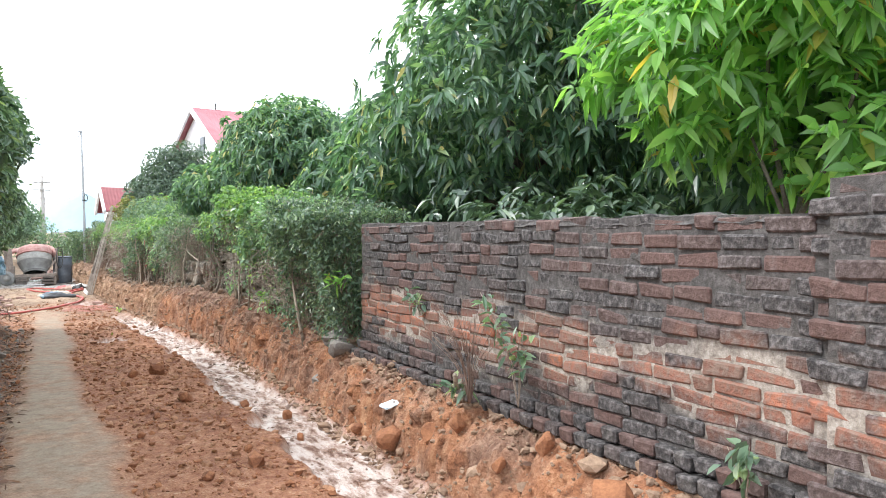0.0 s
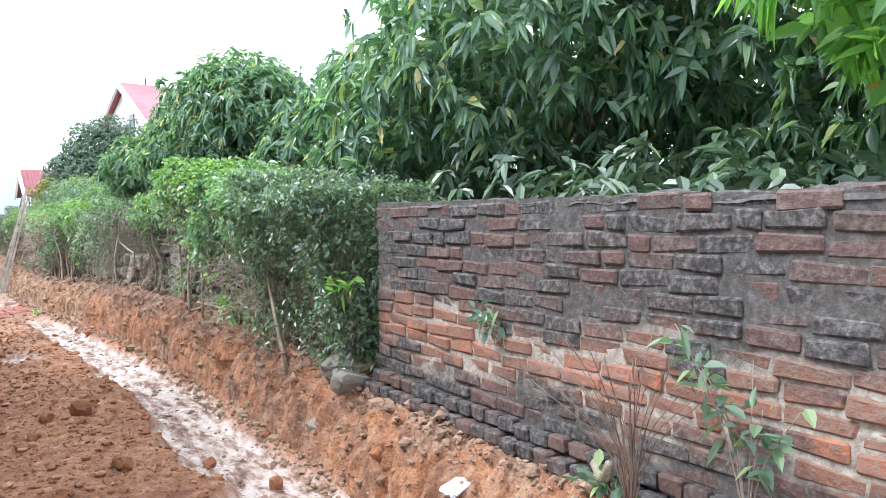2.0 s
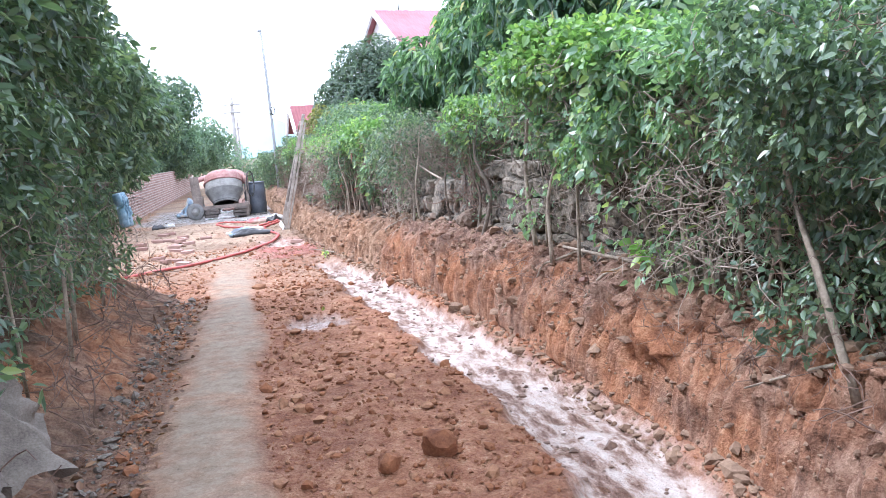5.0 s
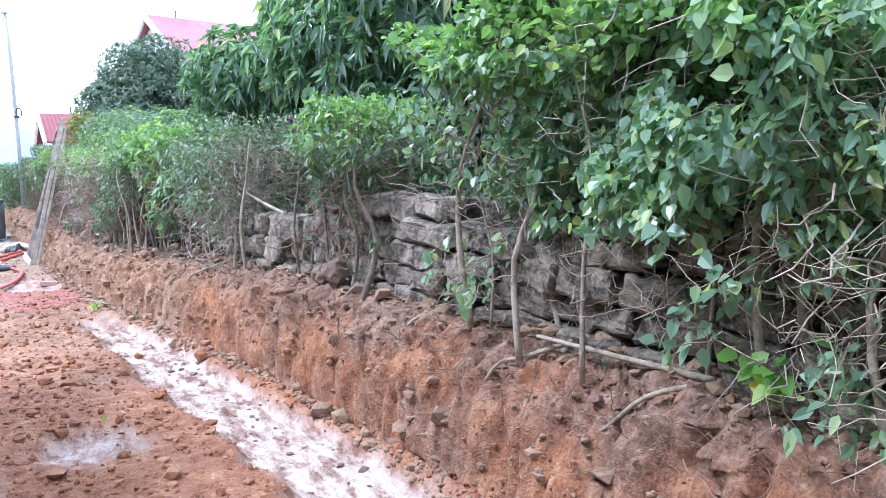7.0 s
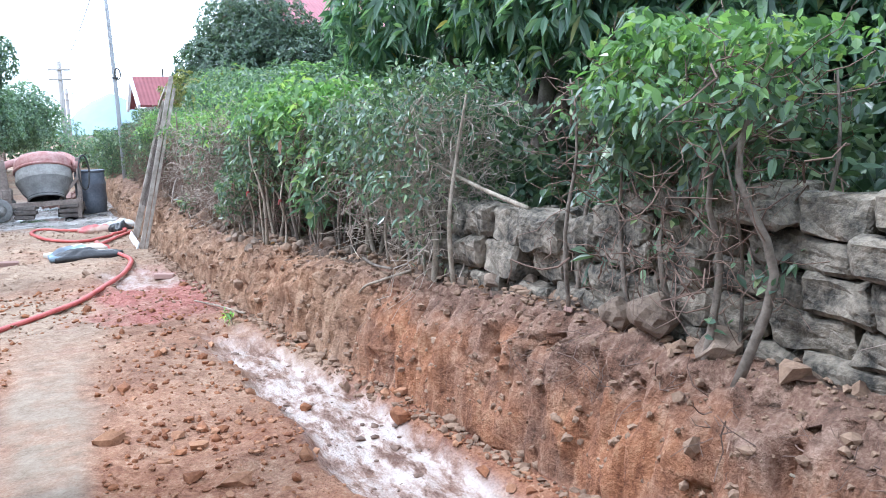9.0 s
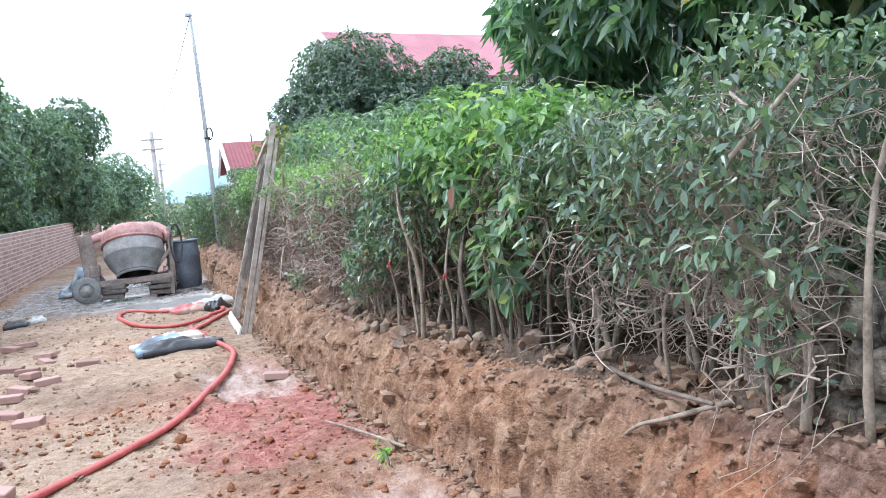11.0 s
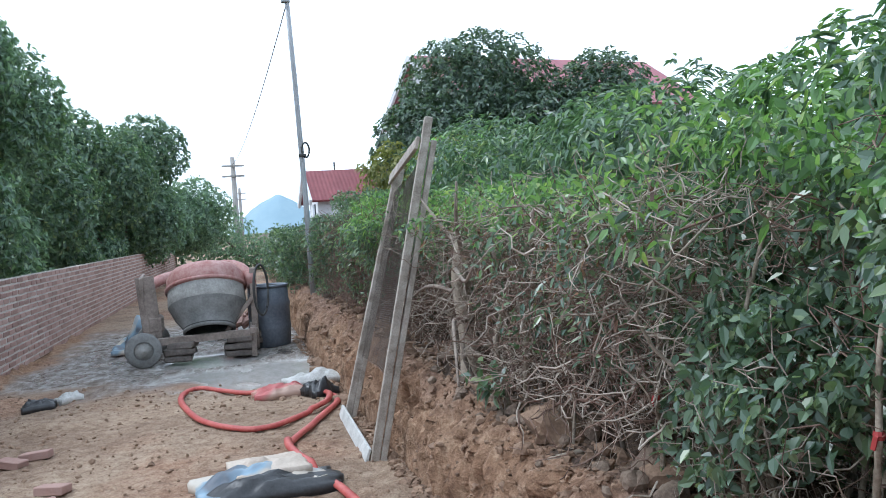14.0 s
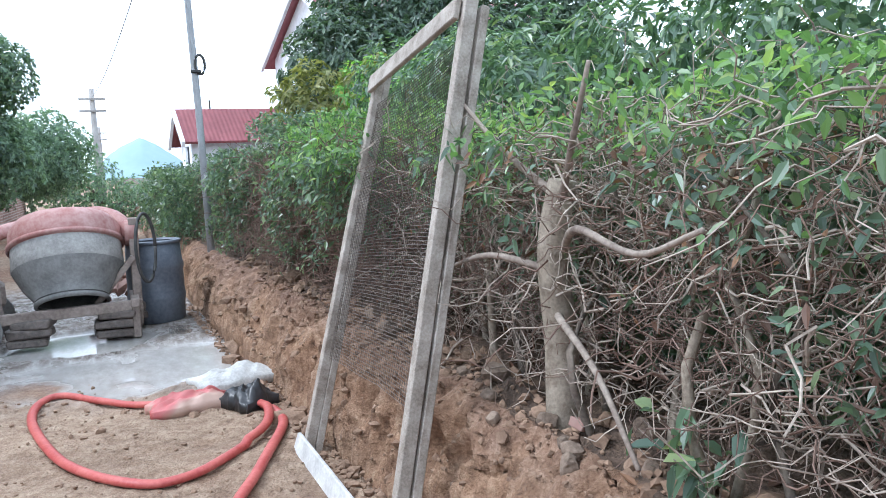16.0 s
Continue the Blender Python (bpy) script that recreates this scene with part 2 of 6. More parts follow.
TWIG_BROWN = plain("brown_twig", (0.09, 0.06, 0.045), (0.26, 0.17, 0.13), 5, 0.9, fine=60, relief=0.3)
ROCK_WALL = plain("mossy_stone", (0.035, 0.032, 0.026), (0.34, 0.29, 0.225), 9, 0.92, fine=45, relief=1.0, world_space=True, dist=0.03, spread=(0.38, 0.66))
CLOD = plain("clay_clod", (0.2, 0.09, 0.045), (0.46, 0.25, 0.14), 9, 0.92, fine=70, relief=0.6, world_space=True)
WOOD = plain("weathered_wood", (0.2, 0.165, 0.13), (0.48, 0.43, 0.37), 11, 0.85, fine=120, relief=0.4)
WHITE_WALL = plain("white_render", (0.6, 0.62, 0.64), (0.8, 0.82, 0.84), 1, 0.85, fine=8, relief=0.1)


# ---- ground: lane, cut banks and terraces as one sheet ----
def right_foot(y):
    return np.interp(y, [-5, 8, 10, 12, 14, 16, 18, 20, 22, 24, 27, 60], [2.0, 2.0, 1.93, 1.82, 1.5, 1.18, 0.99, 0.88, 0.8, 0.7, 0.6, 0.6])


def right_top(y):
    return np.interp(y, [0, 6, 9, 12, 14, 16, 18, 20, 24, 30], [0.42, 0.43, 0.57, 0.58, 0.5, 0.43, 0.42, 0.48, 0.52, 0.5])


def left_foot(y):
    return np.interp(y, [-5, 13.0, 14.6, 60], [-0.42, -0.5, -2.3, -2.3])


def left_top(y):
    return np.interp(y, [-5, 12.6, 14.4, 60], [0.42, 0.42, 0.03, 0.03])


def puddle(x, y):
    wob = 0.16 * fbm(x * 3 + 5, y * 2.2, 3, 3)
    lo = np.interp(y, [2, 4.6, 9, 10.2, 12.5, 14.8, 15.8], [1.5, 1.45, 1.4, 1.27, 1.13, 0.9, 0.95])
    hi = np.interp(y, [2, 4.6, 8.5, 9.5, 11, 12.8, 14.6, 15.8], [1.97, 1.97, 1.92, 1.86, 1.75, 1.6, 1.28, 1.0])
    inside = smooth(-0.07, 0.06, x - lo + wob) * smooth(-0.06, 0.05, hi - x + wob * 0.6)
    spot = smooth(0.3, 0.12, np.hypot((x - 0.62), (y - 11.3) * 0.7) + wob)
    spot2 = smooth(0.42, 0.2, np.hypot((x - 0.62), (y - 17.4) * 0.55) + wob)
    pool = smooth(0.55, 0.35, np.hypot((x + 0.35), (y - 23.75) * 1.1) + wob * 2)
    pool2 = smooth(0.5, 0.3, np.hypot((x - 0.15) * 0.75, (y - 22.75) * 0.8) + wob * 2)
    spot2 = np.maximum(spot2, np.maximum(pool, pool2) * 1.7)
    return np.maximum(np.maximum(inside * smooth(1.5, 2.0, y) * smooth(15.6, 14.0, y + wob * 4), spot * 0.8), spot2 * 0.55)


def strip_mask(x, y):
    wob = 0.13 * fbm(x * 4, y * 1.4, 9, 4)
    hi = np.interp(y, [0, 5, 8, 14], [0.42, 0.34, 0.2, 0.16])
    return smooth(-0.36, -0.14, x + wob) * smooth(0.1, -0.08, x - hi + wob) * smooth(16.3, 13.6, y)


def slurry_mask(x, y):
    wob = 1.3 * fbm(x * 1.1, y * 1.1, 17, 5)
    return smooth(21.6, 23.0, y + wob + 0.25 * x) * smooth(-2.4, -1.9, x + wob * 0.4) * smooth(29, 26, y)


rows = np.concatenate([[-900, -200, -60, -20, -9, -5], np.arange(-3, 1.5, 0.06), np.arange(1.5, 22, 0.024), np.arange(22, 27.5, 0.05), [28, 29, 31, 34, 38, 45, 60, 90, 160, 400, 1500]])
yy = rows[:, None]
xl, xr = left_foot(yy), right_foot(yy)
zl, zt = left_top(yy), right_top(yy)
nb, nl = 40, 84
far_l = np.array([-1500, -400, -150, -60, -30, -16, -10, -7, -5.2, -4.2, -3.4])
q = np.linspace(0, 1, 12)[None, :]
lane = np.linspace(0, 1, nl)[None, :]
v = np.linspace(0, 1, nb)[None, 1:]
terr = np.array([0.05, 0.1, 0.16, 0.23, 0.31, 0.4, 0.5, 0.65, 0.85, 1.1, 1.5, 2.2, 3.5, 6, 12, 25, 60, 150, 400, 1500])[None, :]
X, Z = [], []
one = np.ones_like(yy)
X.append(one * far_l[None, :]), Z.append(zl * np.ones((1, len(far_l))))
face_l = np.interp(q, [0, 0.3, 0.55, 1], [0, 0.1, 0.4, 1])
xa = xl - 0.75 + 0.75 * face_l
X.append(xa), Z.append(zl * np.interp(q, [0, 0.2, 0.4, 0.7, 1], [1, 1, 0.85, 0.35, 0.0]))
xlane = xl + (xr - xl) * lane[:, 1:]
zlane = 0.0 * xlane
X.append(xlane), Z.append(zlane)
lean = np.interp(yy, [0, 7, 9, 30], [0.62, 0.48, 0.33, 0.33])
xb = xr + lean * (0.2 * v + 0.8 * v ** 2.2)
zb = (zt + 0.08) * np.sin(v * math.pi / 2) ** 0.9 - 0.08
X.append(xb), Z.append(zb)
X.append(xr + lean + terr), Z.append(zt * np.ones_like(terr))
GX, GZ = np.concatenate(X, 1), np.concatenate(Z, 1)
GY = yy * np.ones_like(GX)
nx = GX.shape[1]
c0 = len(far_l) + 12
c1 = c0 + nl - 1
c2 = c1 + nb - 1
near = smooth(-4.5, -3, GY) * smooth(30, 27, GY) * smooth(-5, -3, GX) * smooth(6, 4, GX)
col = np.arange(nx)[None, :]
on_lane = (col >= c0 - 1) & (col < c1)
on_bank = ((col >= c1) & (col < c2)).astype(float) * near
pud, strip, slur = puddle(GX, GY) * on_lane * near, strip_mask(GX, GY) * on_lane * near, slurry_mask(GX, GY) * on_lane * near
# lumps of turned clay, smoother on the strip and in the wet channel
lump = fbm(GX * 4, GY * 4, 1, 5) * 0.035 + np.maximum(fbm(GX * 12, GY * 12, 4, 3), 0) * 0.022
rough_amt = near * (1 - 0.86 * strip) * (1 - 0.6 * pud) * (1 - 0.7 * slur)
GZ = GZ + lump * rough_amt * np.where(on_lane, 1.0, 0.8)
GZ = GZ - pud * (0.085 + 0.03 * fbm(GX * 6, GY * 3, 31, 3))
channel = smooth(1.0, 1.5, GX - right_foot(GY) + 1.9) * on_lane * near * smooth(17, 14, GY)
GZ = GZ - 0.03 * channel + 0.02 * strip
pools = np.maximum(smooth(0.75, 0.5, np.hypot((GX - 0.1) * 0.7, (GY - 22.7) * 0.9) + 0.5 * fbm(GX * 2, GY * 2, 95, 4)), smooth(0.65, 0.45, np.hypot(GX + 0.35, (GY - 23.8) * 1.1) + 0.5 * fbm(GX * 2, GY * 2, 96, 4)))
pools = pools * on_lane * near
GZ = GZ * (1 - pools) - 0.03 * pools
# rain-cut ribs and clods down the bank
bv = np.clip((col - c1) / nb, 0, 1)
ribs = np.abs(fbm(GY * 5.5 + 0.25 * fbm(GY * 2, bv * 3, 44, 2), bv * 0.7, 21, 4))
ribs2 = np.abs(fbm(GY * 11 + 7, bv * 1.3 + 3, 57, 3))
ribs3 = np.abs(fbm(GY * 24 + 3, bv * 1.1 + 9, 59, 3))
face = np.sin(bv * math.pi) ** 0.5
GX = GX - on_bank * face * (0.1 * (0.36 - ribs) - 0.1 * np.exp(-ribs * 16) * (0.35 + vnoise(GY * 0.8, bv * 2, 55)) - 0.055 * np.exp(-ribs2 * 14) - 0.03 * np.exp(-ribs3 * 10) + 0.11 * fbm(GY * 1.6, bv * 1.4, 27, 3) + 0.08 * fbm(GY * 11, bv * 5, 25, 4))
GZ = GZ + on_bank * face * 0.07 * fbm(GY * 9, bv * 7, 29, 4)
edge = ((col >= c2) & (col < c2 + 9)) * near
GZ = GZ + edge * (0.08 * fbm(GX * 4, GY * 4, 33, 4) + 0.07 * np.maximum(fbm(GX * 9, GY * 9, 35, 3), 0))
on_left = ((col >= len(far_l)) & (col < c0 - 1)) * near
GX = GX + on_left * 0.12 * fbm(GY * 5, GX * 6, 37, 4)
GZ = GZ + on_left * 0.09 * fbm(GX * 6, GY * 6, 39, 4)

GROUND, gb = material("clay_ground")
gp = where(GROUND, True)
a_strip = nd(GROUND, "ShaderNodeAttribute")
a_strip.attribute_name = "strip"
a_wet = nd(GROUND, "ShaderNodeAttribute")
a_wet.attribute_name = "wet"
a_slur = nd(GROUND, "ShaderNodeAttribute")
a_slur.attribute_name = "slurry"
a_cut = nd(GROUND, "ShaderNodeAttribute")
a_cut.attribute_name = "cut"
a_pale = nd(GROUND, "ShaderNodeAttribute")
a_pale.attribute_name = "pale"
a_litter = nd(GROUND, "ShaderNodeAttribute")
a_litter.attribute_name = "litter"
g1, g2, g3 = speckle(GROUND, gp, 1.1), speckle(GROUND, gp, 11, 6, 0.7), speckle(GROUND, gp, 70, 5, 0.7)
pebble = nd(GROUND, "ShaderNodeTexVoronoi", Vector=gp, Scale=34.0).outputs["Distance"]
crumb = nd(GROUND, "ShaderNodeTexVoronoi", Vector=gp, Scale=85.0).outputs["Distance"]
grain = calc(GROUND, "ADD", calc(GROUND, "MULTIPLY", pebble, 0.55), calc(GROUND, "MULTIPLY", crumb, 0.45))
gsum = calc(GROUND, "ADD", calc(GROUND, "MULTIPLY", g2, 0.6), calc(GROUND, "MULTIPLY", g3, 0.4))
gsum = calc(GROUND, "SUBTRACT", gsum, calc(GROUND, "MULTIPLY_ADD", grain, 0.13, -0.045))
clay = ramp(GROUND, gsum, [(0.28, (0.095, 0.034, 0.018)), (0.41, (0.25, 0.1, 0.05)), (0.53, (0.38, 0.19, 0.105)), (0.66, (0.54, 0.36, 0.24))])
brown = ramp(GROUND, gsum, [(0.28, (0.12, 0.072, 0.046)), (0.43, (0.28, 0.19, 0.125)), (0.6, (0.45, 0.345, 0.245))])
dampness = ramp(GROUND, speckle(GROUND, gp, 0.9, 5, 0.65), [(0.45, (0, 0, 0)), (0.62, (0.75, 0.75, 0.75))])
clay = mixc(GROUND, dampness, clay, mixc(GROUND, 1.0, clay, (0.6, 0.52, 0.5), "MULTIPLY"))
brown = mixc(GROUND, dampness, brown, mixc(GROUND, 1.0, brown, (0.6, 0.55, 0.53), "MULTIPLY"))
redder = ramp(GROUND, g1, [(0.46, (0, 0, 0)), (0.66, (1, 1, 1))])
rose = ramp(GROUND, speckle(GROUND, gp, 0.55, 3), [(0.48, (0, 0, 0)), (0.6, (0.8, 0.8, 0.8))])
stretched = nd(GROUND, "ShaderNodeMapping", Vector=gp)
stretched.inputs["Scale"].default_value = (0.6, 1.0, 0.12)
streak = speckle(GROUND, stretched.outputs["Vector"], 17, 6, 0.75)
csum = calc(GROUND, "ADD", calc(GROUND, "MULTIPLY", gsum, 0.55), calc(GROUND, "MULTIPLY", streak, 0.45))
cutc = ramp(GROUND, csum, [(0.36, (0.05, 0.029, 0.02)), (0.48, (0.185, 0.108, 0.075)), (0.6, (0.38, 0.26, 0.195))])
orange = ramp(GROUND, csum, [(0.36, (0.12, 0.045, 0.02)), (0.48, (0.33, 0.14, 0.066)), (0.6, (0.5, 0.28, 0.155))])
base = mixc(GROUND, a_pale.outputs["Fac"], clay, mixc(GROUND, calc(GROUND, "MULTIPLY", rose, 0.5), brown, clay))
# dark topsoil over orange subsoil, with an uneven line between them
level = calc(GROUND, "ADD", nd(GROUND, "ShaderNodeSeparateXYZ", Vector=gp).outputs["Z"], calc(GROUND, "MULTIPLY", calc(GROUND, "ADD", calc(GROUND, "MULTIPLY", g1, 0.7), calc(GROUND, "MULTIPLY", streak, 0.3)), 0.9))
topsoil = ramp(GROUND, level, [(0.78, (0, 0, 0)), (1.0, (0.9, 0.9, 0.9))])
tan = ramp(GROUND, csum, [(0.36, (0.11, 0.062, 0.036)), (0.48, (0.27, 0.165, 0.098)), (0.6, (0.44, 0.305, 0.2))])
subsoil = mixc(GROUND, calc(GROUND, "MULTIPLY", a_pale.outputs["Fac"], 0.85), mixc(GROUND, ramp(GROUND, speckle(GROUND, gp, 2.2, 4), [(0.4, (0, 0, 0)), (0.62, (0.8, 0.8, 0.8))]), orange, cutc), tan)
base = mixc(GROUND, a_cut.outputs["Fac"], base, mixc(GROUND, topsoil, subsoil, cutc))
litter = ramp(GROUND, gsum, [(0.32, (0.035, 0.025, 0.018)), (0.5, (0.12, 0.08, 0.055)), (0.68, (0.27, 0.19, 0.13))])
base = mixc(GROUND, a_litter.outputs["Fac"], base, litter)
grey = ramp(GROUND, gsum, [(0.28, (0.14, 0.1, 0.068)), (0.42, (0.245, 0.185, 0.13)), (0.66, (0.35, 0.28, 0.21))])
blotch = ramp(GROUND, speckle(GROUND, gp, 2.6, 6, 0.7), [(0.45, (0, 0, 0)), (0.65, (0.5, 0.5, 0.5))])
a_red = nd(GROUND, "ShaderNodeAttribute")
a_red.attribute_name = "brick_dust"
base = mixc(GROUND, a_red.outputs["Fac"], base, ramp(GROUND, gsum, [(0.3, (0.12, 0.03, 0.025)), (0.46, (0.3, 0.085, 0.07)), (0.62, (0.5, 0.24, 0.19))]))
base = mixc(GROUND, a_strip.outputs["Fac"], base, mixc(GROUND, blotch, grey, clay))
flow = nd(GROUND, "ShaderNodeMapping", Vector=gp)
flow.inputs["Scale"].default_value = (2.2, 0.8, 1.0)
silt_n = speckle(GROUND, flow.outputs["Vector"], 5.5, 7, 0.72)
silt = ramp(GROUND, silt_n, [(0.38, (0.13, 0.065, 0.042)), (0.46, (0.3, 0.2, 0.155)), (0.54, (0.5, 0.41, 0.36)), (0.66, (0.6, 0.54, 0.5))])
base = mixc(GROUND, a_wet.outputs["Fac"], base, silt)
slc = ramp(GROUND, silt_n, [(0.36, (0.09, 0.068, 0.052)), (0.5, (0.22, 0.19, 0.165)), (0.64, (0.44, 0.42, 0.4))])
base = mixc(GROUND, a_slur.outputs["Fac"], base, slc)
a_pool = nd(GROUND, "ShaderNodeAttribute")
a_pool.attribute_name = "pool"
base = mixc(GROUND, calc(GROUND, "MULTIPLY", a_pool.outputs["Fac"], 0.85), base, mixc(GROUND, silt_n, (0.34, 0.32, 0.29), (0.62, 0.6, 0.57)))
link(GROUND, base, gb.inputs["Base Color"])
wetness = calc(GROUND, "MAXIMUM", a_wet.outputs["Fac"], a_slur.outputs["Fac"])
shine = calc(GROUND, "MULTIPLY", wetness, ramp(GROUND, speckle(GROUND, gp, 3.2, 4), [(0.45, (0.1, 0.1, 0.1)), (0.58, (1, 1, 1))]))
shine = calc(GROUND, "MAXIMUM", shine, a_pool.outputs["Fac"])
link(GROUND, calc(GROUND, "MULTIPLY_ADD", shine, -0.84, 0.93), gb.inputs["Roughness"])
damp = calc(GROUND, "MULTIPLY", calc(GROUND, "MULTIPLY_ADD", shine, -0.7, 1.0), calc(GROUND, "SUBTRACT", 1.0, a_pool.outputs["Fac"]))
flat = calc(GROUND, "MULTIPLY_ADD", a_strip.outputs["Fac"], -0.85, 1.0)
relief = calc(GROUND, "SUBTRACT", calc(GROUND, "ADD", gsum, calc(GROUND, "MULTIPLY", calc(GROUND, "MULTIPLY", g2, 0.8), a_cut.outputs["Fac"])), calc(GROUND, "MULTIPLY", grain, calc(GROUND, "MULTIPLY_ADD", a_cut.outputs["Fac"], -0.25, 0.35)))
bump(GROUND, gb, calc(GROUND, "MULTIPLY", calc(GROUND, "MULTIPLY", relief, damp), flat), 0.8, 0.034)

idx = np.arange(len(rows) * nx).reshape(len(rows), nx)
GF = np.stack([idx[:-1, :-1], idx[:-1, 1:], idx[1:, 1:], idx[1:, :-1]], -1).reshape(-1, 4)
ground = mesh_np("ground", np.stack([GX, GY, GZ], -1).reshape(-1, 3), GF, GROUND, None, True)
tagged(ground, "rutted orange clay lane with wet channel between cut earth banks", "ground", kind="structure")
pale = smooth(12.0, 16.0, GY + fbm(GX * 1.2, GY * 1.2, 50, 3) * 2)
litter = np.where(col >= c2 - 3, 1.0, 0) * smooth(-0.35, 0.1, fbm(GX * 2.2, GY * 2.2, 91, 3) + 0.9 * (col >= c2 + 4) + 0.25 * smooth(6, 8, GY))
litter = np.maximum(litter, np.where(col < c0 - 9, 1.0, 0) * smooth(15, 13, GY))
litter = np.maximum(litter, on_left * 0.7 * smooth(-0.3, 0.25, fbm(GX * 3, GY * 3, 92, 3)) * smooth(15, 13, GY))
litter = np.maximum(litter, smooth(-0.2, -0.32, GX) * on_lane * smooth(13.5, 12, GY) * 0.7)
brick_dust = smooth(1.0, 0.2, np.hypot((GX - 0.8) * 1.2, (GY - 16.4) * 0.62) + 0.9 * fbm(GX * 2.5, GY * 2.5, 93, 5)) * on_lane * 0.8
for key, values in (("pool", pools), ("brick_dust", brick_dust), ("strip", strip), ("wet", pud), ("slurry", slur), ("cut", on_bank + on_left), ("pale", pale), ("litter", litter)):
    at = ground.data.attributes.new(key, "FLOAT", "POINT")
    at.data.foreach_set("value", np.ascontiguousarray(np.clip(values, 0, 1) * np.ones_like(GX), dtype=np.float32).ravel())


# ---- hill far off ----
# pale blue of the distance haze is put into the hill's own colour
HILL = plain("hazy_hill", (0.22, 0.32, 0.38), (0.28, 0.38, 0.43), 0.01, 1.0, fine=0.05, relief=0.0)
hx, hy = np.meshgrid(np.linspace(-1, 1, 60), np.linspace(0, 1, 14))
ridge = np.maximum(0, 1 - np.abs(hx) ** 1.5) * (0.8 + 0.12 * fbm(hx * 3, hx * 0, 61, 3)) + 0.05
hv = np.stack([34 + 66 * hx, 900 + 100 * hy, -6 + 62 * ridge * np.sin(hy * math.pi / 2)], -1).reshape(-1, 3)
hi_ = np.arange(60 * 14).reshape(14, 60)
hf = np.stack([hi_[:-1, :-1], hi_[:-1, 1:], hi_[1:, 1:], hi_[1:, :-1]], -1).reshape(-1, 4)
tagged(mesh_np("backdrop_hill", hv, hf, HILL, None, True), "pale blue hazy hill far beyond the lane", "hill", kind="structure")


# ---- brick walls ----
def soot(m, p, extra):
    """Black lichen in ragged patches, which leaves a flaked band clear half-way up the wall."""
    band = calc(m, "ABSOLUTE", calc(m, "SUBTRACT", nd(m, "ShaderNodeSeparateXYZ", Vector=p).outputs["Z"], 0.84))
    k = calc(m, "ADD", calc(m, "MULTIPLY", band, 2.3), calc(m, "ADD", calc(m, "MULTIPLY", speckle(m, p, 1.3, 5, 0.6), 1.5), calc(m, "MULTIPLY", speckle(m, p, 7, 4), 0.4)))
    return nd(m, "ShaderNodeMapRange", Value=calc(m, "ADD", k, extra), i1=1.26, i2=1.56).outputs[0]


def weathered_brick():
    m, b = material("old_brick")
    p = where(m, True)
    rnd = nd(m, "ShaderNodeObjectInfo").outputs["Random"]
    n1, n2 = speckle(m, p, 3.0, 5), speckle(m, p, 38, 4)
    red = ramp(m, rnd, [(0, (0.17, 0.085, 0.06)), (0.5, (0.3, 0.12, 0.075)), (0.8, (0.45, 0.16, 0.085)), (1, (0.62, 0.21, 0.085))])
    red = mixc(m, ramp(m, n2, [(0.4, (0, 0, 0)), (0.62, (0.7, 0.7, 0.7))]), red, (0.2, 0.15, 0.12))
    grime = ramp(m, n2, [(0.32, (0.022, 0.02, 0.02)), (0.5, (0.062, 0.055, 0.053)), (0.68, (0.165, 0.15, 0.146))])
    grime = mixc(m, ramp(m, calc(m, "FRACT", calc(m, "MULTIPLY", rnd, 7.3)), [(0.35, (0, 0, 0)), (0.9, (0.85, 0.85, 0.85))]), grime, mixc(m, n2, (0.055, 0.032, 0.028), (0.19, 0.105, 0.085)))
    c = mixc(m, soot(m, p, calc(m, "MULTIPLY", rnd, 0.5)), red, grime)
    dust = ramp(m, speckle(m, p, 9, 7, 0.75), [(0.55, (0, 0, 0)), (0.68, (0.55, 0.55, 0.55))])
    c = mixc(m, dust, c, mixc(m, n2, (0.1, 0.09, 0.08), (0.26, 0.235, 0.21)))
    link(m, c, b.inputs["Base Color"])
    b.inputs["Roughness"].default_value = 0.92
    bump(m, b, calc(m, "ADD", n2, calc(m, "MULTIPLY", speckle(m, p, 12, 6, 0.7), 1.0)), 0.8, 0.014)
    return m


def old_mortar():
    """Lime mortar: pale where the wall has flaked clean, blackened by lichen above and below."""
    m, b = material("old_mortar")
    p = where(m, True)
    n2 = speckle(m, p, 30, 6, 0.7)
    fresh = ramp(m, n2, [(0.3, (0.15, 0.12, 0.1)), (0.5, (0.33, 0.285, 0.24)), (0.7, (0.5, 0.45, 0.4))])
    black = ramp(m, n2, [(0.3, (0.04, 0.035, 0.033)), (0.5, (0.08, 0.072, 0.067)), (0.7, (0.15, 0.137, 0.128))])
    link(m, mixc(m, soot(m, p, 0.1), fresh, black), b.inputs["Base Color"])
    b.inputs["Roughness"].default_value = 0.95
    bump(m, b, n2, 0.7, 0.015)
    return m


def new_brick():
    m, b = material("new_brick")
    p = where(m, True)
    rnd = nd(m, "ShaderNodeObjectInfo").outputs["Random"]
    isl = nd(m, "ShaderNodeNewGeometry").outputs["Random Per Island"]
    r = calc(m, "FRACT", calc(m, "ADD", rnd, isl))
    n2 = speckle(m, p, 45, 4)
    c = ramp(m, r, [(0, (0.22, 0.115, 0.09)), (0.5, (0.33, 0.185, 0.15)), (1, (0.43, 0.27, 0.225))])
    c = mixc(m, calc(m, "MULTIPLY", n2, 0.4), c, (0.38, 0.32, 0.28))
    link(m, c, b.inputs["Base Color"])
    b.inputs["Roughness"].default_value = 0.9
    bump(m, b, n2, 0.5, 0.01)
    return m


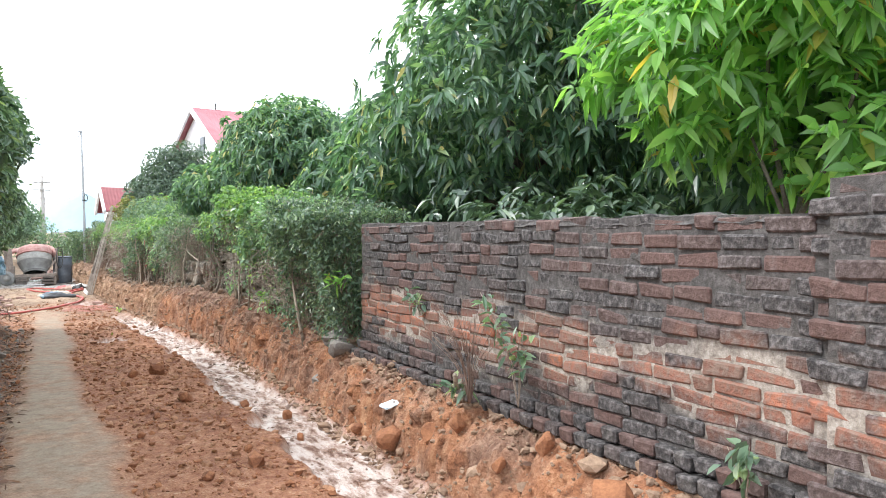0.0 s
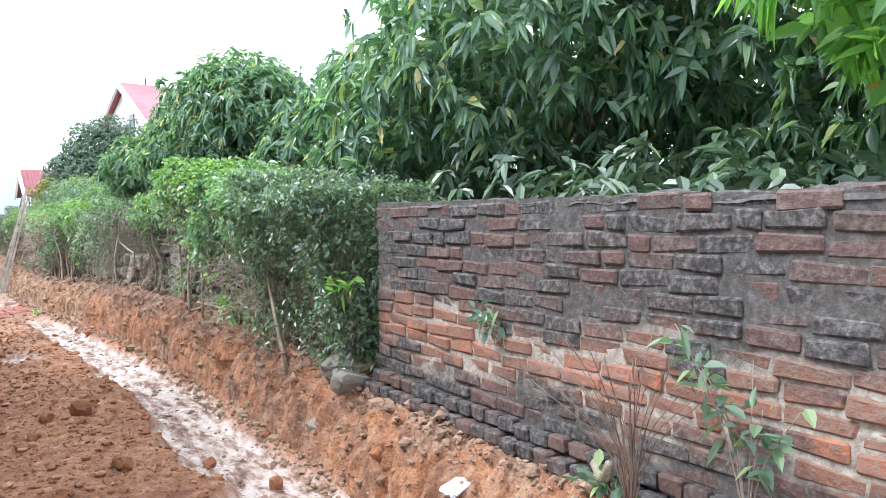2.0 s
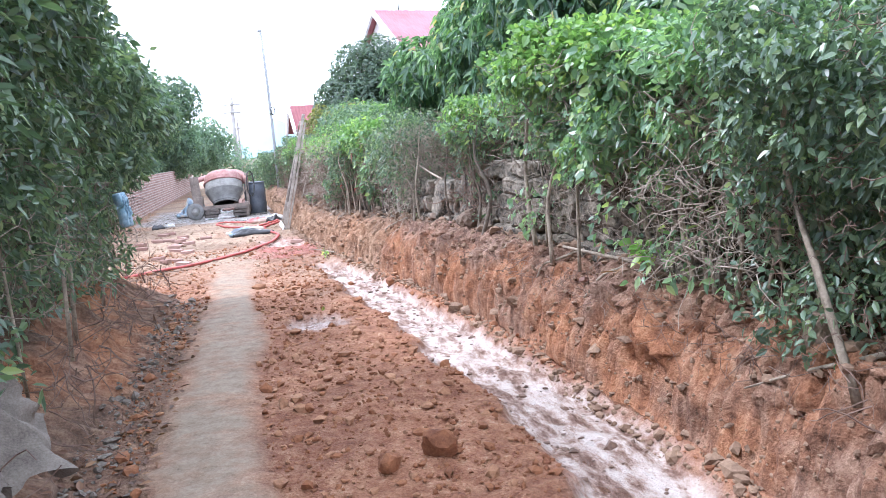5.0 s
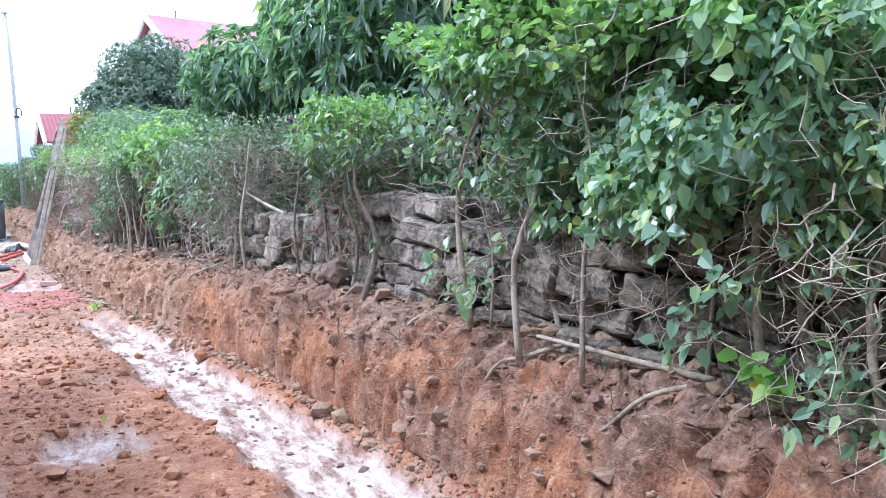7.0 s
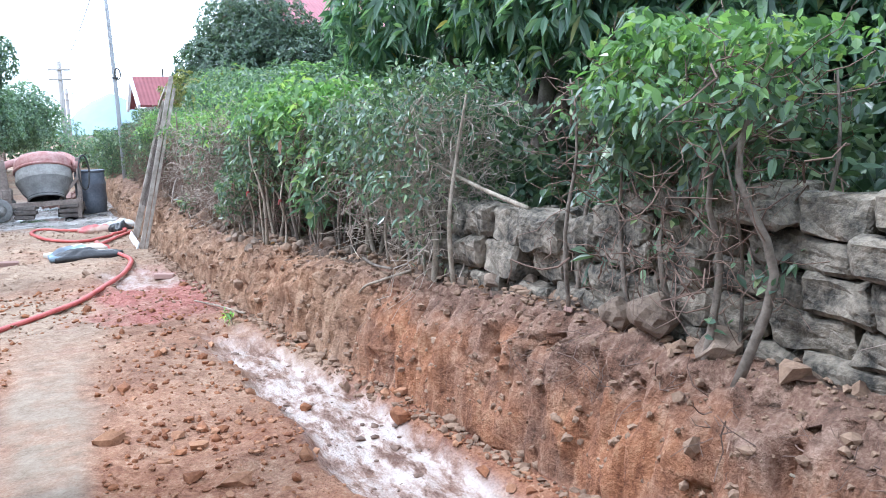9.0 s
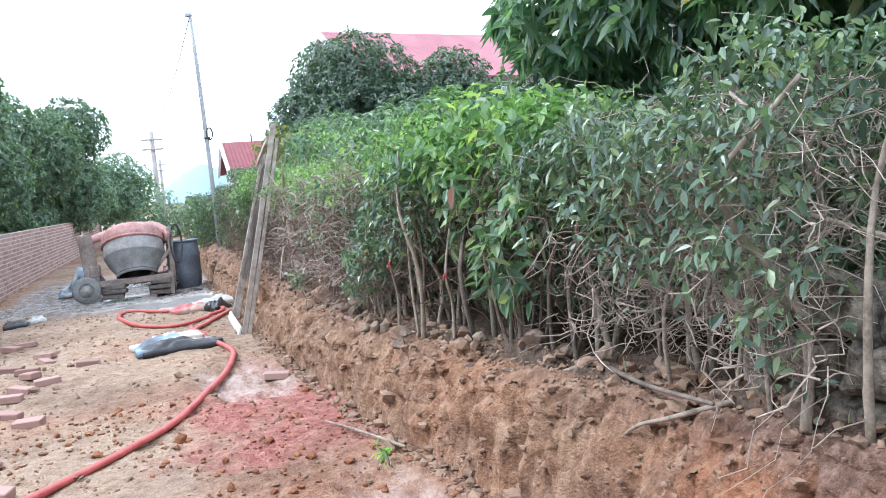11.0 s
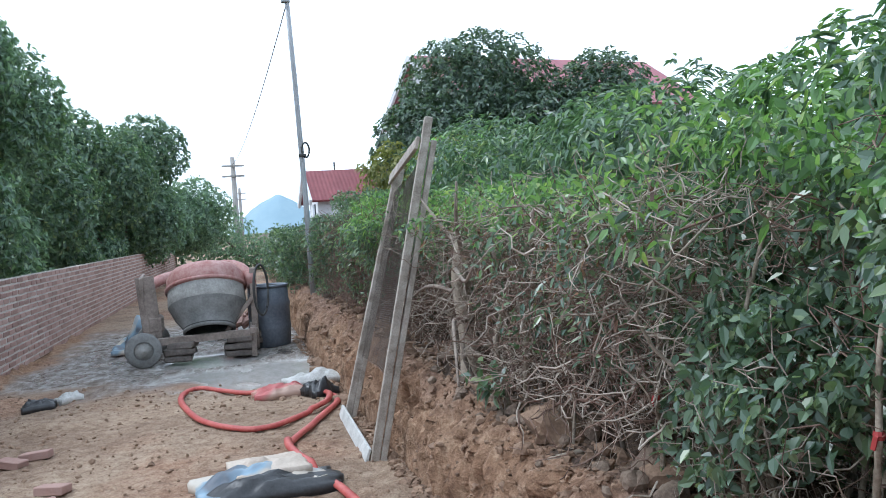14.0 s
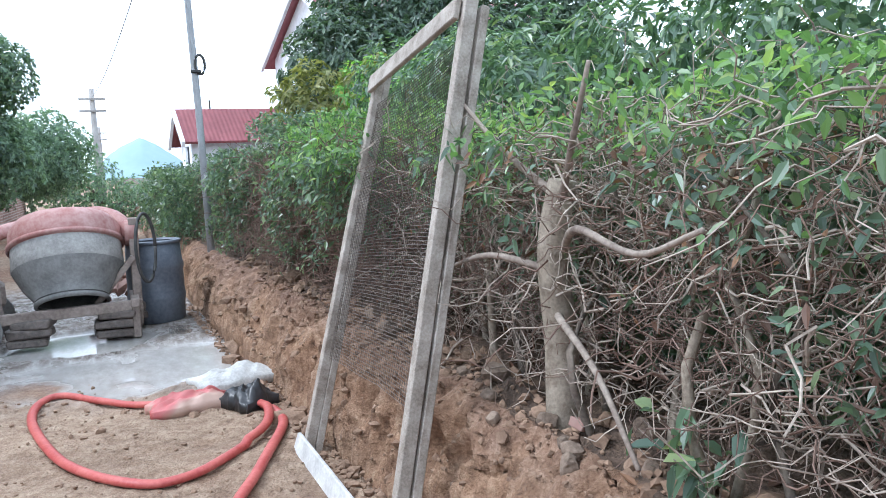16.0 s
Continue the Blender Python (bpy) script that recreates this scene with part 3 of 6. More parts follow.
OLD_BRICK, NEW_BRICK, OLD_MORTAR = weathered_brick(), new_brick(), old_mortar()
PALE_MORTAR = plain("pale_mortar", (0.4, 0.35, 0.31), (0.62, 0.57, 0.52), 6, 0.95, fine=70, relief=0.5, world_space=True)


def block_mesh(name, size, bevel, jitter, mat):
    bm = bmesh.new()
    box(bm, size, bevel=bevel, jitter=jitter)
    me = bpy.data.meshes.new(name)
    bm.to_mesh(me)
    bm.free()
    me.materials.append(mat)
    return me


def lay(mesh, name, parent, m):
    ob = new(name, mesh)
    ob.parent = parent
    ob.matrix_basis = m
    return ob


LONG = [block_mesh("brick", (0.1, 0.212, 0.062), 0.008, 0.008, OLD_BRICK) for _ in range(9)]
SHORT = [block_mesh("half_brick", (0.1, 0.103, 0.062), 0.009, 0.007, OLD_BRICK) for _ in range(4)]
WX, WY0, WY1, WZ0, WZ1 = 2.36, 1.75, 6.2, 0.53, 1.51
wall_core = bmesh.new()
box(wall_core, (0.092, WY1 - WY0 - 0.012, 1.36), (WX + 0.058, (WY0 + WY1) / 2, 0.825))
box(wall_core, (0.16, 1.2, 1.6), (WX + 0.067, 1.14, 0.83))
old_wall = part("wall_old_brick", wall_core, OLD_MORTAR)
tagged(old_wall, "old weathered brick garden wall with dark lichen and flaking orange bricks", "wall", kind="structure")
wr = random.Random(3)
# smeared mortar that stands proud of some joints and bricks and has fallen out elsewhere
my, mz = np.meshgrid(np.linspace(WY0, WY1, 420), np.linspace(0.4, WZ1 + 0.004, 110))
mx = WX + 0.016 - 0.013 * fbm(my * 2.1, mz * 3.0, 121, 4) - 0.015 * fbm(my * 8, mz * 12, 123, 4)
mi = np.arange(my.size).reshape(my.shape)
mf = np.stack([mi[:-1, :-1], mi[1:, :-1], mi[1:, 1:], mi[:-1, 1:]], -1).reshape(-1, 4)
mesh_np("mortar", np.stack([mx, my, mz], -1).reshape(-1, 3), mf, OLD_MORTAR, old_wall, True)
# ragged mortar capping
cy, cu = np.meshgrid(np.linspace(WY0, WY1, 300), np.linspace(0, 1, 11))
cx = WX + 0.006 + 0.12 * cu + 0.014 * fbm(cy * 7, cu * 2, 127, 3)
cz = WZ1 - 0.03 + 0.032 * np.sin(cu * math.pi) ** 0.5 + 0.03 * fbm(cy * 3, cu * 2, 128, 4) * np.sin(cu * math.pi) + 0.012 * fbm(cy * 12, cu * 3, 129, 3)
ci = np.arange(cy.size).reshape(cy.shape)
cf = np.stack([ci[:-1, :-1], ci[:-1, 1:], ci[1:, 1:], ci[1:, :-1]], -1).reshape(-1, 4)
mesh_np("capping", np.stack([cx, cy, cz], -1).reshape(-1, 3), cf, OLD_MORTAR, old_wall, True, "blackened mortar capping")
for i in range(14):
    z = WZ0 + 0.07 * i + 0.035
    y = WY0 - wr.uniform(0.02, 0.2)
    while y < WY1 - 0.02:
        w = wr.choice((0.105, 0.19, 0.205, 0.214, 0.214, 0.22, 0.228))
        a, b = max(y, WY0), min(y + w, WY1)
        if b - a > 0.05:
            full = b - a > 0.15
            m = pose(WX + 0.05 + wr.uniform(-0.008, 0.012), (a + b) / 2, z + wr.uniform(-0.007, 0.007) + 0.014 * math.sin(a * 1.3 + i * 0.3),
                     wr.uniform(-1.8, 1.8), wr.uniform(-2, 2), wr.uniform(-1.5, 1.5))
            lay(wr.choice(LONG if full else SHORT), "brick", old_wall, m @ Matrix.Diagonal((1, (b - a) / (0.214 if full else 0.105), wr.uniform(0.86, 1.02), 1)))
        y += w + wr.uniform(0.008, 0.016)
# projecting header courses of the footing
for i, (z, out) in enumerate(((0.495, 0.035), (0.425, 0.075))):
    y = WY0 + 0.3 * i
    while y < WY1:
        lay(wr.choice(SHORT), "brick", old_wall, pose(WX + 0.05 - out + wr.uniform(-0.01, 0.01), y + 0.055, z + wr.uniform(-0.006, 0.006), wr.uniform(-3, 3), wr.uniform(-3, 3), wr.uniform(-4, 4)))
        y += 0.118
# pier at the wall's end
for i in range(17):
    z = 0.445 + 0.0705 * i + 0.035
    for j in range(3):
        lay(wr.choice(LONG), "brick", old_wall, pose(WX + 0.029 + wr.uniform(-0.008, 0.008), 1.64 - 0.222 * j + (0.11 if i % 2 else 0.0) - 0.04, z, wr.uniform(-1, 1), wr.uniform(-1.5, 1.5), wr.uniform(-1.5, 1.5)))

# newer wall of pale red bricks
LX, LH = -2.5, 1.05
core = bmesh.new()
box(core, (0.092, 32, LH - 0.004), (LX - 0.054, 28, LH / 2))
new_wall = part("wall_new_brick", core, PALE_MORTAR)
tagged(new_wall, "low new wall of pale red bricks with thick mortar joints", "wall", kind="structure")
NEW = [block_mesh("brick", (0.1, 0.198, 0.049), 0.004, 0.003, NEW_BRICK) for _ in range(5)]
cube_v = np.array([[x, y, z] for x in (-0.05, 0.05) for y in (-0.099, 0.099) for z in (-0.0245, 0.0245)])
cube_f = np.array([[0, 1, 3, 2], [4, 6, 7, 5], [0, 4, 5, 1], [2, 3, 7, 6], [0, 2, 6, 4], [1, 5, 7, 3]])
places = []
for i in range(15):
    z = 0.07 * i + 0.035
    for j in range(143):
        y = 12.1 + 0.222 * j + (0.111 if i % 2 else 0)
        p = (LX - 0.05 + wr.uniform(-0.004, 0.004), y, z + wr.uniform(-0.002, 0.002))
        if 21.4 < y < 25.6:
            lay(wr.choice(NEW), "brick", new_wall, pose(*p, 0, wr.uniform(-1, 1), wr.uniform(-1, 1)))
        else:
            places.append(p)
places = np.array(places)
rv = (places[:, None] + cube_v[None]).reshape(-1, 3)
rf = (np.arange(len(places))[:, None, None] * 8 + cube_f[None]).reshape(-1, 4)
tagged(mesh_np("bricks", rv, rf, NEW_BRICK, new_wall), "pale red bricks further along", kind="stuff")
# ---- plants ----
TWIG_PALE = plain("pale_twig", (0.2, 0.15, 0.115), (0.52, 0.45, 0.37), 6, 0.8, fine=70, relief=0.3)
def crown_points(clumps, per_area):
    """Points and outward directions over a set of ellipsoid clumps, less those well inside another clump."""
    P, D, C = [], [], []
    for c in clumps:
        ctr, rad = np.array(c[:3]), np.array(c[3:6])
        n = int(per_area * 4 * math.pi * ((rad[0] * rad[1] + rad[0] * rad[2] + rad[1] * rad[2]) / 3))
        d = sphere_dirs(n)
        shell = 1 - 0.5 * rng.random(n) ** 2
        wob = 1 + 0.28 * fbm(d[:, 0] * 3 + ctr[0] * 7, d[:, 1] * 3 + d[:, 2] * 2.3 + ctr[1] * 5, 70, 3)
        p = ctr + d * rad * (shell * wob)[:, None]
        P.append(p), D.append(unit(d / rad)), C.append(np.full(n, len(P)))
    P, D, C = np.concatenate(P), np.concatenate(D), np.concatenate(C)
    keep = np.ones(len(P), bool)
    for k, c in enumerate(clumps):
        inside = (((P - np.array(c[:3])) / np.array(c[3:6])) ** 2).sum(1) < 0.42
        keep &= ~(inside & (C != k + 1))
    return P[keep], D[keep]


def rosettes(P, D, per, length, width, droop=0.45, spread=0.9):
    """Leaves in tufts that splay from twig ends, as on mango and longan."""
    n = len(P)
    idx = np.repeat(np.arange(n), per)
    m = len(idx)
    axis = unit(D + rng.normal(size=(n, 3)) * 0.35 + np.array([0, 0, 0.25]))[idx]
    ring = unit(np.cross(axis, unit(rng.normal(size=(m, 3)))))
    d = unit(ring + axis * rng.uniform(-0.1, 0.8, m)[:, None] * spread + np.array([0, 0, -0.25]))
    p = P[idx] + rng.normal(size=(m, 3)) * length * 0.12
    nrm = unit(axis * 0.7 + rng.normal(size=(m, 3)) * 0.3 + np.array([0, 0, 0.6]))
    s = rng.uniform(0.65, 1.2, m)
    return leaf_arrays(p, d, nrm, length * s, width * s * rng.uniform(0.8, 1.2, m), droop)


def tree(label, base, clumps, mat, density, per, length, width, trunk_r=0.1, droop=0.45, category="tree", group="", extra=None):
    top = thing("tree", label, category, base, group)
    base = np.array(base)
    local = [tuple(np.array(c[:3]) - base) + tuple(c[3:6]) for c in clumps]
    fork = np.mean([c[:3] for c in local], 0) * np.array([0.4, 0.4, 0.42])
    bm = bmesh.new()
    pipe(bm, smooth_path([(0, 0, -0.1), (0.03, 0.04, fork[2] * 0.5), tuple(fork)], 4), [trunk_r * (1.25 - 0.05 * i) for i in range(9)], 9)
    part("trunk", bm, BARK, top, shade=True)
    for c in local:
        bm = bmesh.new()
        mid = (fork + np.array(c[:3])) / 2 + rng.normal(size=3) * 0.12
        pipe(bm, smooth_path([tuple(fork), tuple(mid), tuple(np.array(c[:3]) + np.array([0, 0, 0.3 * c[5]]))], 4), [trunk_r * (0.65 - 0.06 * i) for i in range(9)], 6)
        part("limb", bm, BARK, top, shade=True)
    P, D = crown_points(local, density)
    V, F = rosettes(P, D, per, length, width, droop)
    tagged(mesh_np("crown", V, F, mat, top), kind="stuff")
    fill = []
    for c in local:
        n = int(density * (7 if length < 0.18 else 6) * c[3] * c[4] * c[5] ** 0.5)
        fill.append(np.array(c[:3]) + sphere_dirs(n) * np.array(c[3:6]) * (0.75 * rng.random((n, 1)) ** 0.5))
    fill = np.concatenate(fill)
    V, F = leaf_arrays(fill, sphere_dirs(len(fill)), sphere_dirs(len(fill)), length * 1.0, width * 1.5, 0.4)
    tagged(mesh_np("inner_crown", V, F, mat, top), kind="stuff")
    if extra:
        P2, D2 = crown_points([local[extra[0]]], extra[2])
        V, F = rosettes(P2, D2, per, length, width, droop)
        tagged(mesh_np("fresh_leaves", V, F, extra[1], top), kind="stuff")
    return top


def twig_lines(n, box_lo, box_hi, reach, r0, m=7, outward=(-1, 0, 0.1), tangle=0.5, down=0.0):
    """Crooked twigs that start in a box and wander outward."""
    lo, hi = np.array(box_lo), np.array(box_hi)
    p = lo + (hi - lo) * rng.random((n, 3))
    d = unit(np.array(outward) + rng.normal(size=(n, 3)) * 0.9)
    L = reach * rng.uniform(0.4, 1.3, n)
    pts = [p]
    for k in range(m - 1):
        d = unit(d + rng.normal(size=(n, 3)) * tangle + np.array([0, 0, -down]))
        p = p + d * (L / (m - 1))[:, None]
        pts.append(p)
    P = np.stack(pts, 1)
    R = r0 * (0.45 + 0.9 * rng.random(n) ** 4 + 0.5 * rng.random(n))[:, None] * np.linspace(1, 0.45, m)[None, :]
    return P, R


def shrub(label, y0, y1, back, top_z, leaf, leaf_len, leaf_wid, per_m2, stems=6, twigs=200, twig_len=0.3, twig_r=0.003, overhang=0.0, low=0.25,
          mat_stem=None, mat_twig=None, front=None, base=None, name="hedge_shrub", sign=1, bare=0.0, tuft=1.0, category="shrub", group="hedge along the bank", hang=0.0, top_bright=None, foot_shift=0.0):
    """One stretch of hedge: stems from the bank, tangled twigs, and a shell of leaves with gaps.
    sign 1: it stands on the bank to the east and faces west; -1 the other way round."""
    ym = (y0 + y1) / 2
    fx = (right_foot(ym) + 0.3 if front is None else front)
    gz = (float(right_top(ym)) if base is None else base)
    ob = thing(name, label, category, (fx + sign * back * 0.5, ym, gz), group)
    o = np.array([fx + sign * back * 0.5, ym, gz])
    hw, hh = (y1 - y0) / 2, top_z - gz
    # stems
    for i in range(stems):
        sy = -hw + (i + 0.5) / stems * 2 * hw + rng.normal() * 0.08
        sx = sign * rng.uniform(-0.42 * back, 0.05 * back) + foot_shift
        tall = hh * rng.uniform(0.75, 0.98)
        line = smooth_path([(sx, sy, -0.08), (sx + rng.normal() * 0.05, sy + rng.normal() * 0.06, tall * 0.35), (sx + rng.normal() * 0.08, sy + rng.normal() * 0.1, tall * 0.7), (sx + rng.normal() * 0.1, sy + rng.normal() * 0.12, tall)], 3)
        r = rng.uniform(0.006, 0.017)
        bm = bmesh.new()
        pipe(bm, line, [r * (1.15 - 0.08 * k) for k in range(len(line))], 6)
        part("stem", bm, mat_stem or BARK_PALE, ob, shade=True)
    # twigs
    if twigs:
        xin, xout = (-0.5 * back, 0.3 * back) if sign > 0 else (-0.3 * back, 0.5 * back)
        P, R = twig_lines(twigs, (xin, -hw, hh * 0.12), (xout, hw, hh * 0.95), twig_len, twig_r, 7, (-0.5 * sign, 0, 0.1), 0.75, hang)
        V, F = tubes(P, R, 4)
        tagged(mesh_np("brushwood", V, F, mat_twig or TWIG, ob), kind="stuff")
    # leaves on a bumpy shell, thin low down
    area = 2 * hw * hh * 1.25 + 2 * hw * back
    n = int(area * per_m2)
    q = rng.random(n)
    on_top = q < (back * 2 * hw) / area
    y = rng.uniform(-hw, hw, n)
    z = np.where(on_top, hh, hh * (low + (1 - low) * rng.random(n) ** 0.75))
    wob = 0.2 * fbm(y * 1.9 + o[1] * 3, z * 2.2, 81, 4) * 2
    wob_t = 0.2 * fbm(y * 2.0 + o[1], z * 0 + o[1], 83, 5) * 2 + 0.02 * np.maximum(0, rng.normal(size=n))
    depth = back * 0.5 * rng.random(n) ** 1.6
    xf = -0.5 * back + depth + wob - overhang * smooth(0.2, 0.8, z / hh) + 0.1 * (1 - z / hh)
    xt = rng.uniform(-0.5, 0.5, n) * back
    x = np.where(on_top, xt - overhang, xf) * sign
    z = np.where(on_top, hh + wob_t - 0.22 * rng.random(n) ** 2 * 1.0, z * (1 + 0.0 * wob) + np.where(z > 0.9 * hh, wob_t, 0))
    # round the shoulder
    shoulder = np.clip((z / hh - 0.82) / 0.18, 0, 1)
    x = x + sign * shoulder ** 2 * 0.12 * np.where(on_top, 0, 1)
    gap = fbm(y * 3.1 + o[1] * 2, z * 3.1, 87, 3) + 0.22 * fbm(y * 11, z * 11, 89, 2) + rng.normal(size=n) * 0.1 > -0.34 + bare * (1.1 - z / hh)
    x, y, z, on_top = x[gap], y[gap], z[gap], on_top[gap]
    n = len(x)
    out = np.where(on_top[:, None], np.array([0, 0, 1.0]), np.array([-1.0 * sign, 0, 0.25]))
    hanging = np.where(on_top[:, None], np.array([0, 0, 0.7]), np.array([-0.35 * sign, 0, -0.4]))
    D = unit(hanging + rng.normal(size=(n, 3)) * 0.8)
    N = unit(out * 1.3 + np.array([0, 0, 0.6]) + rng.normal(size=(n, 3)) * 0.75)
    s = rng.uniform(0.6, 1.25, n)
    V, F = leaf_arrays(np.stack([x, y, z], 1), D, N, leaf_len * s, leaf_wid * s, 0.25)
    # shaded leaves deep inside
    n2 = int(2 * hw * hh * 1200)
    yi, zi = rng.uniform(-hw, hw, n2), hh * (0.12 + 0.8 * rng.random(n2))
    xi = sign * back * rng.uniform(0.12, 0.55, n2)
    V2, F2 = leaf_arrays(np.stack([xi, yi, zi], 1), sphere_dirs(n2), sphere_dirs(n2), 0.07 * rng.uniform(0.7, 1.3, n2), 0.036, 0.2)
    tagged(mesh_np("inner_foliage", V2, F2, LEAF_HEDGE, ob), kind="stuff")
    if top_bright is None:
        tagged(mesh_np("foliage", V, F, leaf, ob), kind="stuff")
    else:
        # leaves near the top edge take the top_bright material
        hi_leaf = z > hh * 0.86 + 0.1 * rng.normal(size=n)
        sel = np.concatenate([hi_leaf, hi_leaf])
        for nm, keep, mt in (("foliage", ~sel, leaf), ("top_foliage", sel, top_bright)):
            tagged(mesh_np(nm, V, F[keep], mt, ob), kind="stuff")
    return ob


# trees behind the wall and the hedge
def mango(base, clumps, label, density=36, per=9, length=0.15, width=0.056, **more):
    return tree(label, base, clumps, LEAF_MANGO, density, per, length, width, **more)


mango((4.6, 7.4, 0.5), [(4.3, 7.0, 3.0, 1.25, 1.5, 1.2), (5.4, 8.2, 3.4, 1.5, 1.5, 1.3), (4.0, 8.4, 2.4, 1.0, 1.1, 0.9), (5.6, 5.8, 3.0, 1.5, 1.4, 1.4), (4.6, 6.0, 3.9, 1.2, 1.2, 0.9)], "large dark green mango tree with drooping leaves behind the wall", trunk_r=0.13)
mango((5.4, 3.4, 0.5), [(5.4, 3.8, 2.5, 1.3, 1.6, 1.1), (6.2, 2.2, 2.6, 1.5, 1.5, 1.4)], "shaded mango tree standing behind the old brick wall")
mango((4.9, 10.6, 0.5), [(4.6, 10.2, 2.4, 1.1, 1.2, 1.0), (5.3, 11.4, 2.65, 1.3, 1.2, 1.0), (4.1, 11.2, 2.1, 0.9, 1.0, 0.8)], "rounded dark green mango tree behind the clipped hedge")
mango((2.95, 14.2, 0.5), [(3.05, 13.8, 2.3, 0.7, 1.0, 0.58), (3.9, 13.7, 2.9, 1.2, 1.2, 0.9), (3.6, 14.7, 2.6, 0.9, 0.85, 0.85), (3.7, 12.6, 2.7, 1.1, 1.0, 0.9), (3.9, 13.0, 1.75, 1.0, 1.2, 0.75), (2.75, 15.6, 2.3, 0.6, 0.8, 0.45), (4.0, 16.2, 2.9, 0.9, 0.9, 0.8)], "mango tree with dark trunk hanging over the hedge", density=85, length=0.125, width=0.044, trunk_r=0.11)
mango((5.5, 18.9, 0.5), [(5.3, 18.7, 2.6, 1.0, 1.1, 1.0), (6.1, 19.2, 3.2, 1.1, 1.2, 1.1), (5.1, 17.7, 2.7, 1.0, 1.0, 1.0)], "dense green mango tree among the garden trees", density=34)
tree("round dark green longan tree in front of the house", (4.2, 27.0, 0.4), [(3.9, 27.1, 3.35, 1.3, 1.2, 1.05), (3.0, 26.6, 2.5, 0.95, 1.0, 0.85), (4.7, 26.6, 2.6, 1.1, 1.1, 0.9), (3.6, 26.2, 1.8, 1.2, 1.0, 0.8)], LEAF_FAR, 170, 7, 0.085, 0.04, 0.1, 0.15)
tree("smaller rounded longan tree in front of the house", (5.9, 26.2, 0.4), [(5.7, 26.2, 3.1, 0.8, 0.8, 0.8), (6.2, 26.6, 2.4, 0.7, 0.8, 0.7), (5.8, 25.6, 2.0, 1.1, 0.9, 0.8)], LEAF_FAR, 170, 7, 0.085, 0.04, 0.09, 0.15)
tree("yellow-green young tree at the end of the hedge", (2.4, 25.6, 0.5), [(2.2, 25.6, 1.95, 0.55, 0.7, 0.55), (2.9, 25.0, 2.0, 0.7, 0.7, 0.55)], LEAF_YELLOW, 95, 7, 0.09, 0.034, 0.05, 0.3, extra=(1, LEAF_BRIGHT, 90))
tree("light green feathery shrub tree above the hedge", (2.7, 21.4, 0.5), [(2.3, 21.2, 1.75, 0.7, 0.9, 0.5), (2.6, 19.9, 1.75, 0.7, 0.8, 0.45), (2.6, 22.8, 1.9, 0.8, 0.9, 0.55)], LEAF_VINE, 95, 7, 0.07, 0.024, 0.05, 0.35)
tree("light green feathery shrub rising behind the half-dead hedge", (2.5, 17.2, 0.5), [(2.35, 17.0, 1.62, 0.6, 0.9, 0.36), (2.4, 18.6, 1.7, 0.65, 0.8, 0.4), (2.45, 15.9, 1.6, 0.6, 0.7, 0.4)], LEAF_VINE, 120, 7, 0.065, 0.024, 0.04, 0.35, category="shrub", extra=(0, LEAF_LIME, 80))
tree("bright green cassia tree with long leaflets over the wall", (4.0, 3.3, 0.5), [(3.7, 3.6, 2.55, 0.8, 0.9, 0.55), (3.9, 2.7, 3.0, 0.9, 0.9, 0.55), (4.3, 3.3, 3.3, 1.0, 1.1, 0.6), (4.3, 3.0, 2.1, 0.7, 0.9, 0.5)], LEAF_BRIGHT, 30, 8, 0.19, 0.06, 0.03, 0.3)

# darker garden trees further back close the view
for n_, (gx, gy, gh) in enumerate(((7.6, 1.0, 3.4), (7.8, 4.6, 3.8), (8.2, 8.6, 3.6), (7.4, 12.4, 3.2), (7.0, 16.0, 3.0), (6.6, 20.5, 2.8), (6.2, 23.6, 2.4))):
    tree("leafy green garden tree with a low crown", (gx, gy, 0.5), [(gx - 0.6, gy, gh * 0.45, 1.2, 2.0, gh * 0.4), (gx + 0.6, gy + 0.8, gh * 0.7, 1.4, 1.7, gh * 0.36)],
         LEAF_MANGO if n_ % 2 else LEAF_FAR, 15, 7, 0.21, 0.07, 0.11, 0.4, group="garden trees behind the hedge")
# low undergrowth in the garden behind the wall
for gx, gy, gh in ((3.6, 4.9, 1.35), (3.9, 6.6, 1.5), (3.5, 8.9, 1.5), (3.4, 10.8, 1.6), (4.3, 12.9, 1.5), (3.2, 17.2, 1.5), (3.1, 13.3, 0.75), (3.8, 14.6, 1.2), (3.0, 12.3, 0.7), (4.6, 15.6, 1.4), (4.2, 11.7, 1.3)):
    tree("dark leafy bush in the shade of the garden trees", (gx, gy, 0.5), [(gx, gy, 0.5 + gh * 0.5, 0.8, 1.1, gh * 0.5), (gx + 0.9, gy + 0.5, 0.5 + gh * 0.45, 0.8, 1.0, gh * 0.5)],
         LEAF_FAR, 34, 6, 0.13, 0.05, 0.04, 0.4, category="bush", group="bushes in the garden")

